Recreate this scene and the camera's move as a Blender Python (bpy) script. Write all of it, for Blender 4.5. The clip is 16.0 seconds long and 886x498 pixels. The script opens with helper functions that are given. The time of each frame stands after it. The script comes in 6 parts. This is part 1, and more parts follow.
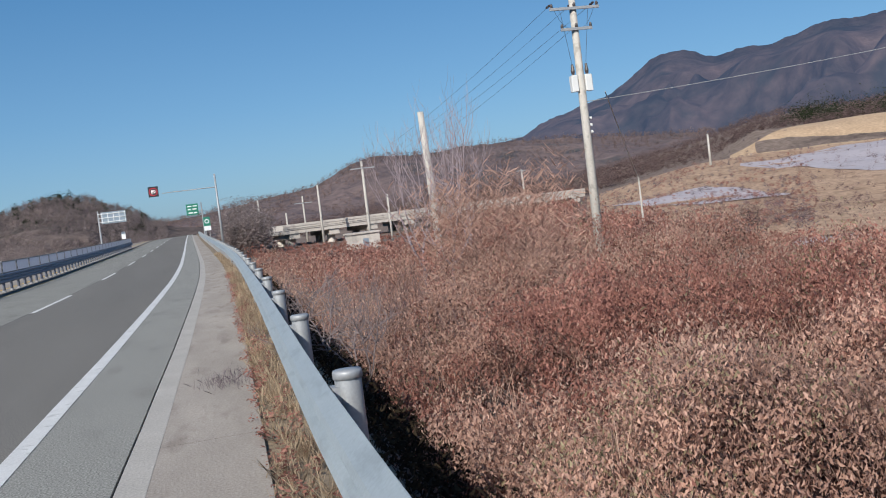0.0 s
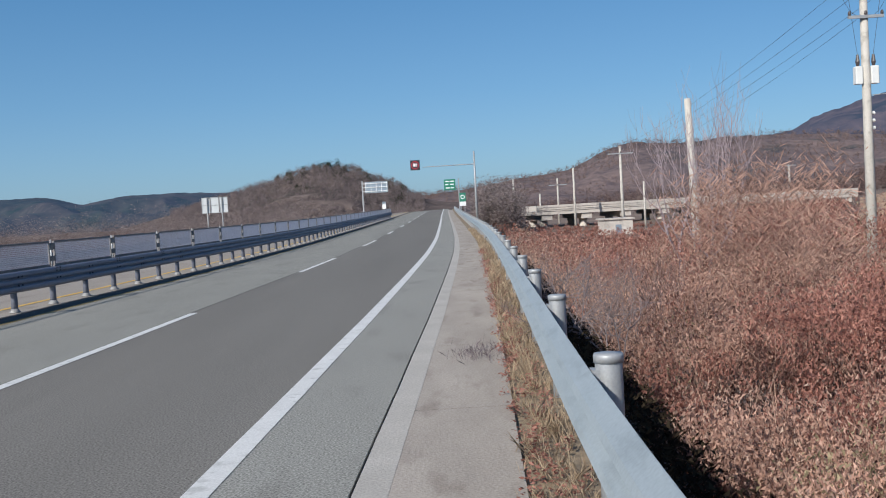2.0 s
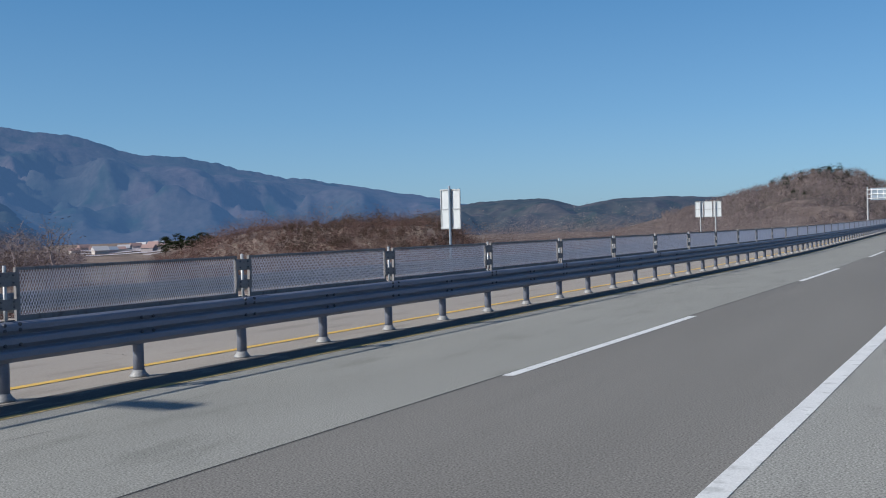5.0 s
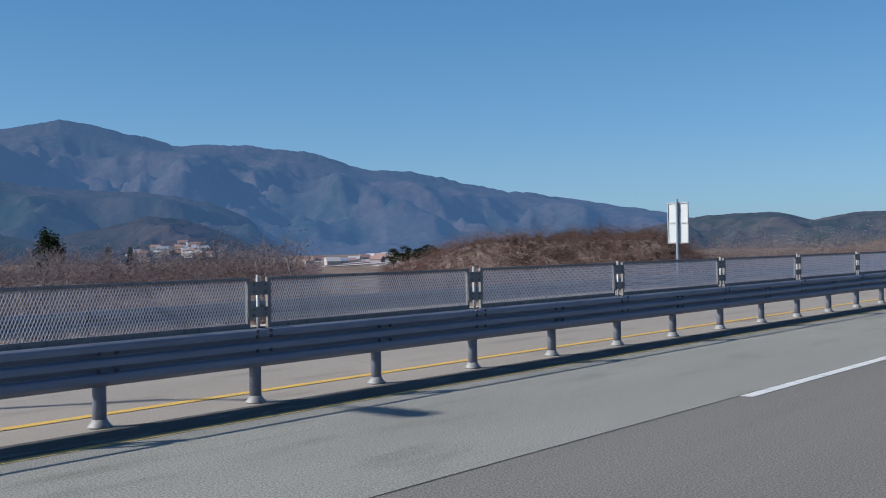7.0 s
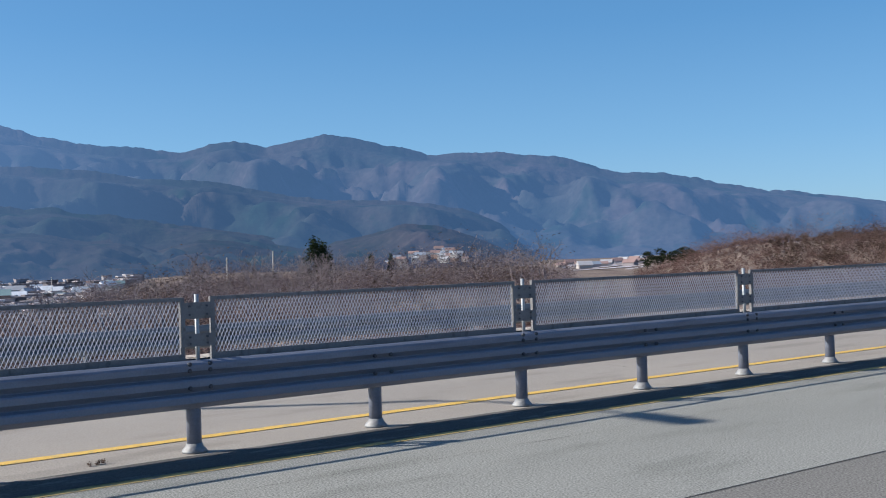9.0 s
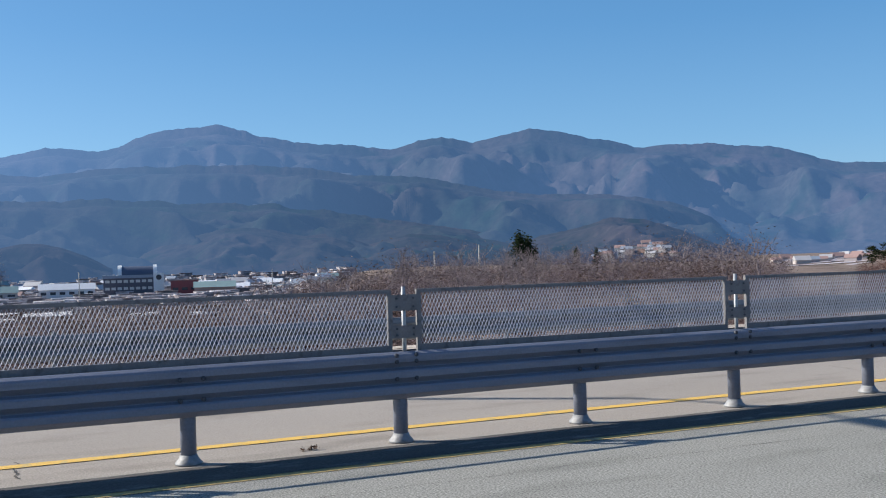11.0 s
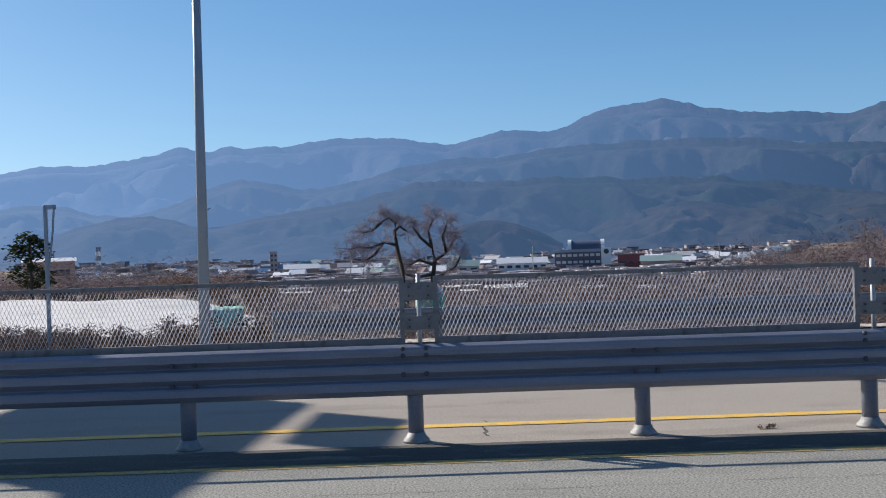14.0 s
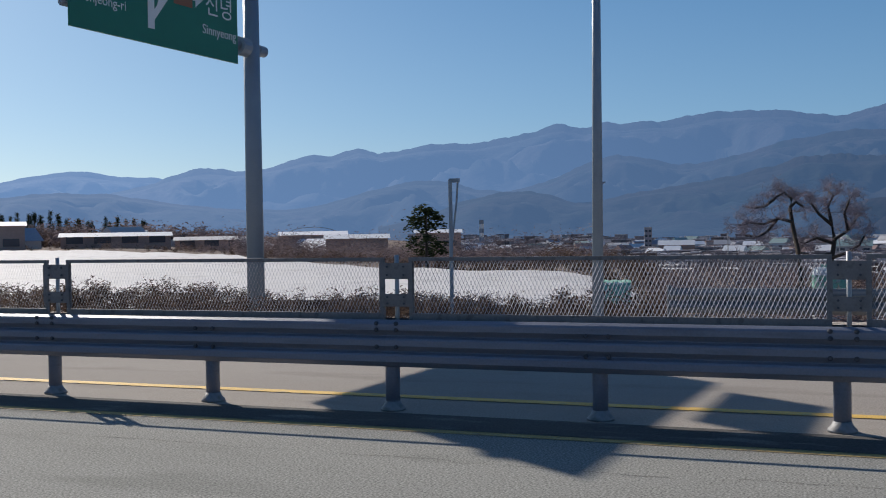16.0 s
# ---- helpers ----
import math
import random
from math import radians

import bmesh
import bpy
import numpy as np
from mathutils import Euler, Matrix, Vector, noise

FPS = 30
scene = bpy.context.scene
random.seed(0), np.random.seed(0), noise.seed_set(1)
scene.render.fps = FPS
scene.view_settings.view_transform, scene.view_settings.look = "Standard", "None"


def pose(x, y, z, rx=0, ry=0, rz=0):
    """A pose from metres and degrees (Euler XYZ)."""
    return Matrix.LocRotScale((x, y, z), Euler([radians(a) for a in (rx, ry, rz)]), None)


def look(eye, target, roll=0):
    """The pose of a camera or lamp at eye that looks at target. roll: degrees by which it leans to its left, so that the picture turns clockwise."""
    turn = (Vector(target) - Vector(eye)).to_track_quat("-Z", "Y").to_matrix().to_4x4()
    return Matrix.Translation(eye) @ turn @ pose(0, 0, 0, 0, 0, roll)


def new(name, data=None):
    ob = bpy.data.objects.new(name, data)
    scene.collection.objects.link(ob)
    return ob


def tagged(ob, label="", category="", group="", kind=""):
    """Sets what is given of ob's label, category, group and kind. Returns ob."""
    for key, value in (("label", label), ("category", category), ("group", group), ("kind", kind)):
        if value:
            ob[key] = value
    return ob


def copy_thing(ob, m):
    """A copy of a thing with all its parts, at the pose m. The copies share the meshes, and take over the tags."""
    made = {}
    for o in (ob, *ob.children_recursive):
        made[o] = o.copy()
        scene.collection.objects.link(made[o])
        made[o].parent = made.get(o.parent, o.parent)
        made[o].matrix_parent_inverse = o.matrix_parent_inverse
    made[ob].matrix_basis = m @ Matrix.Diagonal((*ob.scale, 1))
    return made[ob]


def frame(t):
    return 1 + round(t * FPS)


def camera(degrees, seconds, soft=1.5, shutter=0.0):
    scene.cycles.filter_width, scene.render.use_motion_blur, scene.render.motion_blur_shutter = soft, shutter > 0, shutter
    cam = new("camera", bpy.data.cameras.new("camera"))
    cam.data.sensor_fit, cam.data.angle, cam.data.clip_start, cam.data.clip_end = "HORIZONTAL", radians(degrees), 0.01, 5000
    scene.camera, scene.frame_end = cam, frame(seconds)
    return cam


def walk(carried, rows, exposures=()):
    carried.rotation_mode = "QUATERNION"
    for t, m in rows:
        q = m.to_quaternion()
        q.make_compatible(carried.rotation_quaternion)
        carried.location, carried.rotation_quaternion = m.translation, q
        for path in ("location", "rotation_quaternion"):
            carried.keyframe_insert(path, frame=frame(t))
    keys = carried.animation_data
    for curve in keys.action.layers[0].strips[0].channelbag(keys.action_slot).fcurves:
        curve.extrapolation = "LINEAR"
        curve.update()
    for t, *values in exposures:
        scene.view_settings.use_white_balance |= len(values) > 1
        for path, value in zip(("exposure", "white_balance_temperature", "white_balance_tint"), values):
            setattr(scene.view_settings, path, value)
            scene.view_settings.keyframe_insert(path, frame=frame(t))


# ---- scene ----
cam = camera(46.83, 16.0, 1.05)
# seconds, x, y, z, yaw, pitch, roll
PATH = """0.0  0.457 0.210 1.721  -13.91 -2.65 6.99
0.5  0.425 0.215 1.720  -11.18 -2.72 4.82
1.0  0.397 0.220 1.718  -7.96 -2.64 3.53
1.5  0.381 0.229 1.716  -3.87 -2.52 3.35
2.0  0.350 0.235 1.715  0.22 -2.34 3.22
2.5  0.323 0.224 1.712  4.68 -2.03 3.28
3.0  0.259 0.175 1.710  12.07 -1.71 3.62
3.5  0.210 0.135 1.717  15.27 -1.48 3.59
4.0  0.180 0.085 1.720  19.11 -1.28 2.05
4.5  0.158 0.054 1.723  23.66 -1.20 1.63
7.0  0.049 -0.052 1.736  39.50 0.01 1.06
7.5  -0.012 -0.103 1.728  44.84 0.11 1.28
8.0  -0.050 -0.113 1.730  48.65 0.31 1.43
10.5  -0.194 -0.039 1.729  61.09 0.62 1.86
11.0  -0.207 -0.030 1.725  64.99 0.58 1.58
11.5  -0.222 -0.026 1.725  68.94 0.56 1.37
12.0  -0.236 -0.038 1.720  73.06 0.45 1.28
12.5  -0.244 -0.037 1.719  77.13 0.30 1.27
13.0  -0.236 -0.027 1.713  80.97 0.13 1.57
13.5  -0.247 -0.051 1.706  84.66 0.03 1.80
14.0  -0.277 -0.076 1.703  89.58 -0.11 1.96
14.5  -0.301 -0.134 1.698  94.00 -0.33 1.79
15.0  -0.318 -0.246 1.701  99.68 -0.47 1.55
15.5  -0.331 -0.351 1.699  105.27 -0.70 1.08
16.0  -0.332 -0.447 1.688  110.30 -0.97 0.94"""
ROWS = []
for line in PATH.splitlines():
    t, px, py, pz, yaw, pitch, roll = [float(v) for v in line.split()]
    ROWS.append((t, pose(px, py, pz, 90 + pitch, roll, yaw)))
# seconds, stops, white balance
EXPOSURES = ((0.0, 0.03, 6500, 10), (2.0, 0.06, 6480, 10), (4.0, 0.1, 6430, 10), (7.0, 0.15, 6400, 10), (8.0, 0.34, 6420, 10), (10.5, 0.47, 6550, 10), (11.5, 0.5, 6600, 11), (13.0, 0.54, 6780, 12), (14.0, 0.36, 6780, 12), (15.0, 0.1, 6780, 12), (16.0, -0.12, 6750, 12))
walk(cam, ROWS, EXPOSURES)

# ---- light ----
SUN_AZ, SUN_EL = 144.6, 31.0
world = bpy.data.worlds.new("sky")
scene.world = world
world.use_nodes = True
wn = world.node_tree.nodes
sky = wn.new("ShaderNodeTexSky")
sky.sky_type, sky.sun_disc = "NISHITA", False
sky.sun_elevation, sky.sun_rotation = radians(SUN_EL), radians(360 - SUN_AZ)
sky.altitude, sky.air_density, sky.dust_density, sky.ozone_density = 300, 0.7, 1.1, 5.0
tint = wn.new("ShaderNodeVectorMath")
tint.operation = "MULTIPLY"
tint.inputs[1].default_value = (0.86, 1.0, 0.99)
world.node_tree.links.new(sky.outputs["Color"], tint.inputs[0])
# a clear winter sky of even blue, mixed with the physical one
where, height, clear, half = wn.new("ShaderNodeTexCoord"), wn.new("ShaderNodeSeparateXYZ"), wn.new("ShaderNodeValToRGB"), wn.new("ShaderNodeMix")
world.node_tree.links.new(where.outputs["Generated"], height.inputs[0])
world.node_tree.links.new(height.outputs["Z"], clear.inputs["Fac"])
steps = clear.color_ramp.elements
steps[0].position, steps[0].color, steps[1].position, steps[1].color = 0.0, (0.345, 0.525, 0.690, 1), 1.0, (0.02, 0.085, 0.27, 1)
for at, shade in ((0.05, (0.27, 0.48, 0.69)), (0.11, (0.185, 0.415, 0.675)), (0.22, (0.095, 0.315, 0.62)), (0.5, (0.035, 0.165, 0.43))):
    steps.new(at).color = (*shade, 1)
lift = wn.new("ShaderNodeVectorMath")
lift.operation = "SCALE"
lift.inputs["Scale"].default_value = 8.6
world.node_tree.links.new(clear.outputs["Color"], lift.inputs[0])
half.data_type = "RGBA"
half.inputs["Factor"].default_value = 0.5
world.node_tree.links.new(tint.outputs[0], half.inputs[6])
world.node_tree.links.new(lift.outputs[0], half.inputs[7])
world.node_tree.links.new(half.outputs[2], wn["Background"].inputs["Color"])
wn["Background"].inputs["Strength"].default_value = 0.104
sun = new("sun", bpy.data.lights.new("sun", "SUN"))
sun.data.energy, sun.data.angle, sun.data.color = 4.95, radians(0.53), (1.0, 0.95, 0.87)
to_sun = Vector((-math.sin(radians(SUN_AZ)) * math.cos(radians(SUN_EL)), math.cos(radians(SUN_AZ)) * math.cos(radians(SUN_EL)), math.sin(radians(SUN_EL))))
sun.matrix_world = look(to_sun * 50, (0, 0, 0))


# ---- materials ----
# emission colours that paint haze onto the distant hills
HAZE_GLOW = (0.104, 0.234, 0.495)
HAZE_GLOW_SUNWARD = (0.128, 0.240, 0.455)


def surface(name, c1, c2, scale=1.0, rough=0.85, metal=0.0, bump=0.15, fine=60.0, c3=None, spread=0.5, rand=0.0, stretch=None, contrast=0.25, glow=None, veil=0.0, sunward=1.0, shine=None):
    """Colour c1 to c2 by broad noise, fine grain over it, stains of c3, bump from the grain; glow and veil emit painted
    haze.
    """
    m = bpy.data.materials.new(name)
    m.use_nodes = True
    nt = m.node_tree
    n, l = nt.nodes, nt.links
    b = n["Principled BSDF"]
    co = n.new("ShaderNodeTexCoord")
    mp = n.new("ShaderNodeMapping")
    l.new(co.outputs["Object"], mp.inputs["Vector"])
    if stretch:
        mp.inputs["Scale"].default_value = stretch
    big = n.new("ShaderNodeTexNoise")
    big.inputs["Scale"].default_value, big.inputs["Detail"].default_value, big.inputs["Roughness"].default_value = scale, 6, 0.6
    l.new(mp.outputs[0], big.inputs["Vector"])
    ramp = n.new("ShaderNodeValToRGB")
    ramp.color_ramp.elements[0].position, ramp.color_ramp.elements[1].position = 0.5 - spread / 2, 0.5 + spread / 2
    ramp.color_ramp.elements[0].color, ramp.color_ramp.elements[1].color = (*c1, 1), (*c2, 1)
    l.new(big.outputs["Fac"], ramp.inputs["Fac"])
    grain = n.new("ShaderNodeTexNoise")
    grain.inputs["Scale"].default_value, grain.inputs["Detail"].default_value = fine, 4
    l.new(co.outputs["Object"], grain.inputs["Vector"])
    gr = n.new("ShaderNodeMapRange")
    gr.inputs["From Min"].default_value, gr.inputs["From Max"].default_value = 0.25, 0.75
    gr.inputs["To Min"].default_value, gr.inputs["To Max"].default_value = 1 - contrast, 1 + contrast
    l.new(grain.outputs["Fac"], gr.inputs["Value"])
    mul = n.new("ShaderNodeVectorMath")
    mul.operation = "SCALE"
    out = ramp.outputs["Color"]
    if c3:
        st = n.new("ShaderNodeTexNoise")
        st.inputs["Scale"].default_value, st.inputs["Detail"].default_value = scale * 3.1, 5
        l.new(mp.outputs[0], st.inputs["Vector"])
        sr = n.new("ShaderNodeMapRange")
        sr.inputs["From Min"].default_value, sr.inputs["From Max"].default_value = 0.55, 0.68
        l.new(st.outputs["Fac"], sr.inputs["Value"])
        mx = n.new("ShaderNodeMix")
        mx.data_type = "RGBA"
        l.new(sr.outputs[0], mx.inputs["Factor"])
        l.new(out, mx.inputs[6])
        mx.inputs[7].default_value = (*c3, 1)
        out = mx.outputs[2]
    l.new(out, mul.inputs[0])
    l.new(gr.outputs[0], mul.inputs["Scale"])
    out = mul.outputs[0]
    if rand:
        geo = n.new("ShaderNodeNewGeometry")
        rr = n.new("ShaderNodeMapRange")
        rr.inputs["To Min"].default_value, rr.inputs["To Max"].default_value = 1 - rand, 1 + rand
        l.new(geo.outputs["Random Per Island"], rr.inputs["Value"])
        m2 = n.new("ShaderNodeVectorMath")
        m2.operation = "SCALE"
        l.new(out, m2.inputs[0])
        l.new(rr.outputs[0], m2.inputs["Scale"])
        out = m2.outputs[0]
    l.new(out, b.inputs["Base Color"])
    b.inputs["Roughness"].default_value, b.inputs["Metallic"].default_value = rough, metal
    if bump:
        bp = n.new("ShaderNodeBump")
        bp.inputs["Strength"].default_value, bp.inputs["Distance"].default_value = bump, 0.5 / fine
        l.new(grain.outputs["Fac"], bp.inputs["Height"])
        l.new(bp.outputs[0], b.inputs["Normal"])
    if shine is not None:
        b.inputs["Specular IOR Level"].default_value = shine
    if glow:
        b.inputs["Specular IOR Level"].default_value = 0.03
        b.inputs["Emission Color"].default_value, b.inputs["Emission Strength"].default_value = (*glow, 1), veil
        # painted haze: emission grows towards the sun and low over the valley
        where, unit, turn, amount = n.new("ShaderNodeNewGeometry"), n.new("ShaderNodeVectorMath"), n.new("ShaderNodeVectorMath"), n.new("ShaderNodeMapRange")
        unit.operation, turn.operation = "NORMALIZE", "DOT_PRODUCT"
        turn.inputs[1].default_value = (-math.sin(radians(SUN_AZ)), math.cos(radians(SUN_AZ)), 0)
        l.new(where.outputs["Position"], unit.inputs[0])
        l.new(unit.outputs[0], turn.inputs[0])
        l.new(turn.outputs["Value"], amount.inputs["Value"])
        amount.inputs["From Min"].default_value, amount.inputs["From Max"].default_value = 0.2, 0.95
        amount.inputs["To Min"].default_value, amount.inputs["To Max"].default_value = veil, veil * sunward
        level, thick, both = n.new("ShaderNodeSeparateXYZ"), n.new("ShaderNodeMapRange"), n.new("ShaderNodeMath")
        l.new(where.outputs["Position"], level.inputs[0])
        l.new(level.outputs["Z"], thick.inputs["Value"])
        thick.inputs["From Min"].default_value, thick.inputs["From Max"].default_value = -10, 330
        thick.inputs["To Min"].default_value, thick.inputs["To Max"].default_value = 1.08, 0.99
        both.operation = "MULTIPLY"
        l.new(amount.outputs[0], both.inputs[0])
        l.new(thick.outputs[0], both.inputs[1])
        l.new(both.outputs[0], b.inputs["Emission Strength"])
        # haze tint shifts sunward, and the base colour is dimmed there to match
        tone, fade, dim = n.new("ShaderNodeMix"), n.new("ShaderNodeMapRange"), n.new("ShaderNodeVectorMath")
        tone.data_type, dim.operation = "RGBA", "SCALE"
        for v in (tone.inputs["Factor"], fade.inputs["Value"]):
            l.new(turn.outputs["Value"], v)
        tone.inputs[6].default_value, tone.inputs[7].default_value = (*glow, 1), (*HAZE_GLOW_SUNWARD, 1)
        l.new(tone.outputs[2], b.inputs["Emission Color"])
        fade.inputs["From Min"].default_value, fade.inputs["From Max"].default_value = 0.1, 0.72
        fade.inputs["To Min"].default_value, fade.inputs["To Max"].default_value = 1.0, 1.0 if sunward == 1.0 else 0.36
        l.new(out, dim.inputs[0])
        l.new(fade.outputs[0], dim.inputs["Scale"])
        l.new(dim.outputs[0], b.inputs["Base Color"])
    return m


def plain(name, c, rough=0.6, metal=0.0):
    return surface(name, [v * 0.9 for v in c], [min(1, v * 1.08) for v in c], 3.0, rough, metal, 0.03, 90.0, contrast=0.06)


ASPHALT = surface("asphalt", (0.163, 0.155, 0.141), (0.208, 0.198, 0.180), 0.35, 0.95, 0, 0.3, 58, (0.184, 0.175, 0.159), stretch=(1.6, 0.12, 1), contrast=0.7, shine=0.22)
PALE_ASPHALT = surface("pale_asphalt", (0.240, 0.238, 0.215), (0.295, 0.291, 0.264), 0.6, 0.95, 0, 0.3, 58, (0.226, 0.225, 0.203), stretch=(1, 0.3, 1), contrast=0.7, shine=0.22)
SHOULDER = surface("shoulder_asphalt", (0.262, 0.26, 0.238), (0.312, 0.308, 0.282), 0.6, 0.95, 0, 0.3, 58, (0.243, 0.24, 0.22), stretch=(1, 0.3, 1), contrast=0.75, shine=0.22)
FAR_ROAD = surface("worn_concrete_road", (0.294, 0.262, 0.230), (0.352, 0.316, 0.278), 0.5, 0.95, 0, 0.4, 60, (0.264, 0.235, 0.206), stretch=(1, 0.3, 1), contrast=0.28, shine=0.22)
CONCRETE = surface("gutter_concrete", (0.30, 0.265, 0.23), (0.47, 0.42, 0.37), 0.7, 0.95, 0, 0.4, 45, (0.29, 0.25, 0.215), contrast=0.22, stretch=(1.5, 0.4, 1), shine=0.2)
CONCRETE_LIP = surface("gutter_lip", (0.40, 0.378, 0.345), (0.50, 0.475, 0.436), 1.3, 0.9, 0, 0.4, 45, contrast=0.22, shine=0.2)
WHITE_PAINT = surface("white_road_paint", (0.62, 0.62, 0.6), (0.74, 0.74, 0.72), 2.0, 0.7, 0, 0.2, 60, (0.5, 0.5, 0.48), contrast=0.15)
YELLOW_PAINT = surface("yellow_road_paint", (0.64, 0.39, 0.075), (0.74, 0.47, 0.10), 2.0, 0.7, 0, 0.2, 60, (0.46, 0.35, 0.15), contrast=0.2)
YELLOW_WORN = surface("worn_yellow_paint", (0.36, 0.26, 0.10), (0.52, 0.37, 0.13), 2.0, 0.8, 0, 0.2, 40, (0.22, 0.19, 0.13), contrast=0.3)
DARK_STRIP = surface("median_dark_strip", (0.05, 0.047, 0.045), (0.095, 0.088, 0.082), 1.2, 0.95, 0, 0.6, 30, (0.15, 0.14, 0.13), contrast=0.35, stretch=(1.5, 0.4, 1))
LITTER = surface("dead_grass", (0.36, 0.31, 0.26), (0.56, 0.49, 0.42), 0.9, 0.95, 0, 0.8, 9, (0.16, 0.13, 0.105), contrast=0.55, shine=0.1)
TAR = surface("joint_tar", (0.03, 0.03, 0.03), (0.05, 0.05, 0.05), 3, 0.9)
SOIL = surface("soil", (0.22, 0.165, 0.11), (0.31, 0.24, 0.155), 0.5, 0.95, 0, 0.8, 12, (0.12, 0.085, 0.06), contrast=0.35)
LAND = surface("dry_grassland", (0.17, 0.132, 0.112), (0.27, 0.208, 0.17), 0.03, 0.95, 0, 0.6, 1.3, (0.12, 0.092, 0.08), contrast=0.35, shine=0.1)
RAIL_PALE = surface("galvanised_rail_pale", (0.30, 0.343, 0.365), (0.375, 0.418, 0.438), 1.2, 0.5, 0.1, 0.05, 50, (0.275, 0.31, 0.328), contrast=0.1, stretch=(2, 0.5, 2))
RAIL_BLUE = surface("galvanised_rail_blue_grey", (0.166, 0.184, 0.236), (0.214, 0.232, 0.29), 1.2, 0.5, 0.15, 0.05, 50, (0.145, 0.162, 0.21), contrast=0.1, stretch=(1, 0.25, 3))
RAIL_DARK = surface("weathered_rail", (0.135, 0.138, 0.14), (0.20, 0.203, 0.205), 1.2, 0.7, 0.0, 0.05, 50, (0.10, 0.103, 0.105), contrast=0.15)
GALV = surface("galvanised_steel", (0.314, 0.329, 0.344), (0.389, 0.404, 0.419), 4, 0.5, 0.3, 0.05, 60, contrast=0.1)
FOOT_STEEL = surface("dusty_galvanised_steel", (0.235, 0.238, 0.242), (0.30, 0.303, 0.308), 4, 0.6, 0.15, 0.1, 50, (0.18, 0.175, 0.17), contrast=0.12)
MESH_STEEL = surface("mesh_steel", (0.42, 0.42, 0.47), (0.52, 0.52, 0.58), 4, 0.5, 0.3, 0, 60, contrast=0.1)
FENCE_STEEL = surface("fence_steel", (0.155, 0.15, 0.153), (0.21, 0.205, 0.208), 4, 0.6, 0.1, 0.05, 60, (0.12, 0.112, 0.112), contrast=0.12)
BOLT = plain("bolt_steel", (0.06, 0.065, 0.08), 0.5, 0.3)


# ---- mesh building ----
class Mesh:
    def __init__(self):
        self.v, self.f = [], []

    def box(self, x0, x1, y0, y1, z0, z1):
        n = len(self.v)
        self.v += [(x, y, z) for z in (z0, z1) for y in (y0, y1) for x in (x0, x1)]
        self.f += [tuple(n + i for i in q) for q in ((0, 2, 3, 1), (4, 5, 7, 6), (0, 1, 5, 4), (2, 6, 7, 3), (0, 4, 6, 2), (1, 3, 7, 5))]
        return self

    def chamfer_box(self, x0, x1, y0, y1, z0, z1, c):
        """A box with its upright and top edges cut off."""
        n = len(self.v)
        for z, i in ((z0, 0), (z1 - c, 0), (z1, c)):
            a, b, d, e = x0 + i, x1 - i, y0 + i, y1 - i
            self.v += [(a + c, d, z), (b - c, d, z), (b, d + c, z), (b, e - c, z), (b - c, e, z), (a + c, e, z), (a, e - c, z), (a, d + c, z)]
        for r in (0, 8):
            self.f += [(n + r + i, n + r + (i + 1) % 8, n + r + 8 + (i + 1) % 8, n + r + 8 + i) for i in range(8)]
        self.f += [tuple(n + i for i in range(7, -1, -1)), tuple(n + 16 + i for i in range(8))]
        return self

    def tube(self, pts, radii, sides=8, caps=True):
        n = len(self.v)
        pts = [Vector(p) for p in pts]
        if not isinstance(radii, (list, tuple)):
            radii = [radii] * len(pts)
        for i, p in enumerate(pts):
            d = (pts[min(i + 1, len(pts) - 1)] - pts[max(i - 1, 0)]).normalized()
            a = d.orthogonal().normalized() if abs(d.z) < 0.99 else Vector((1, 0, 0))
            if abs(d.z) < 0.99:
                a = d.cross(Vector((0, 0, 1))).normalized()
            b = d.cross(a)
            for k in range(sides):
                w = 2 * math.pi * k / sides
                self.v.append(tuple(p + radii[i] * (math.cos(w) * a + math.sin(w) * b)))
        for i in range(len(pts) - 1):
            for k in range(sides):
                q = n + i * sides
                self.f.append((q + k, q + (k + 1) % sides, q + sides + (k + 1) % sides, q + sides + k))
        if caps:
            self.f += [tuple(n + k for k in range(sides - 1, -1, -1)), tuple(n + (len(pts) - 1) * sides + k for k in range(sides))]
        return self

    def strip(self, rows):
        """A sheet from rows of equally many points."""
        n, w = len(self.v), len(rows[0])
        for r in rows:
            self.v += [tuple(p) for p in r]
        for i in range(len(rows) - 1):
            for k in range(w - 1):
                q = n + i * w + k
                self.f.append((q, q + 1, q + w + 1, q + w))
        return self

    def quad(self, a, b, c, d):
        n = len(self.v)
        self.v += [tuple(a), tuple(b), tuple(c), tuple(d)]
        self.f.append((n, n + 1, n + 2, n + 3))
        return self

    def data(self, name, material, smooth=False):
        me = bpy.data.meshes.new(name)
        me.from_pydata(self.v, [], self.f)
        me.materials.append(material)
        if smooth:
            me.shade_smooth()
        me.update()
        return me


def part(name, mesh, material, parent=None, label="", kind="", smooth=False):
    """One mesh object, under a thing or under a part."""
    data = mesh if isinstance(mesh, bpy.types.Mesh) else mesh.data(name, material, smooth)
    ob = new(name, data)
    ob.parent = parent
    return tagged(ob, label=label, kind=kind)


def thing(name, x, y, z, label, category, group="", turn=0.0, kind=""):
    ob = new(name)
    ob.matrix_world = pose(x, y, z, 0, 0, turn)
    return tagged(ob, label, category, group, kind)


def cloud(name, verts, faces, material, label, category, kind="stuff"):
    me = bpy.data.meshes.new(name)
    me.from_pydata(verts, [], faces)
    me.materials.append(material)
    me.update()
    return tagged(new(name, me), label, category, "", kind)


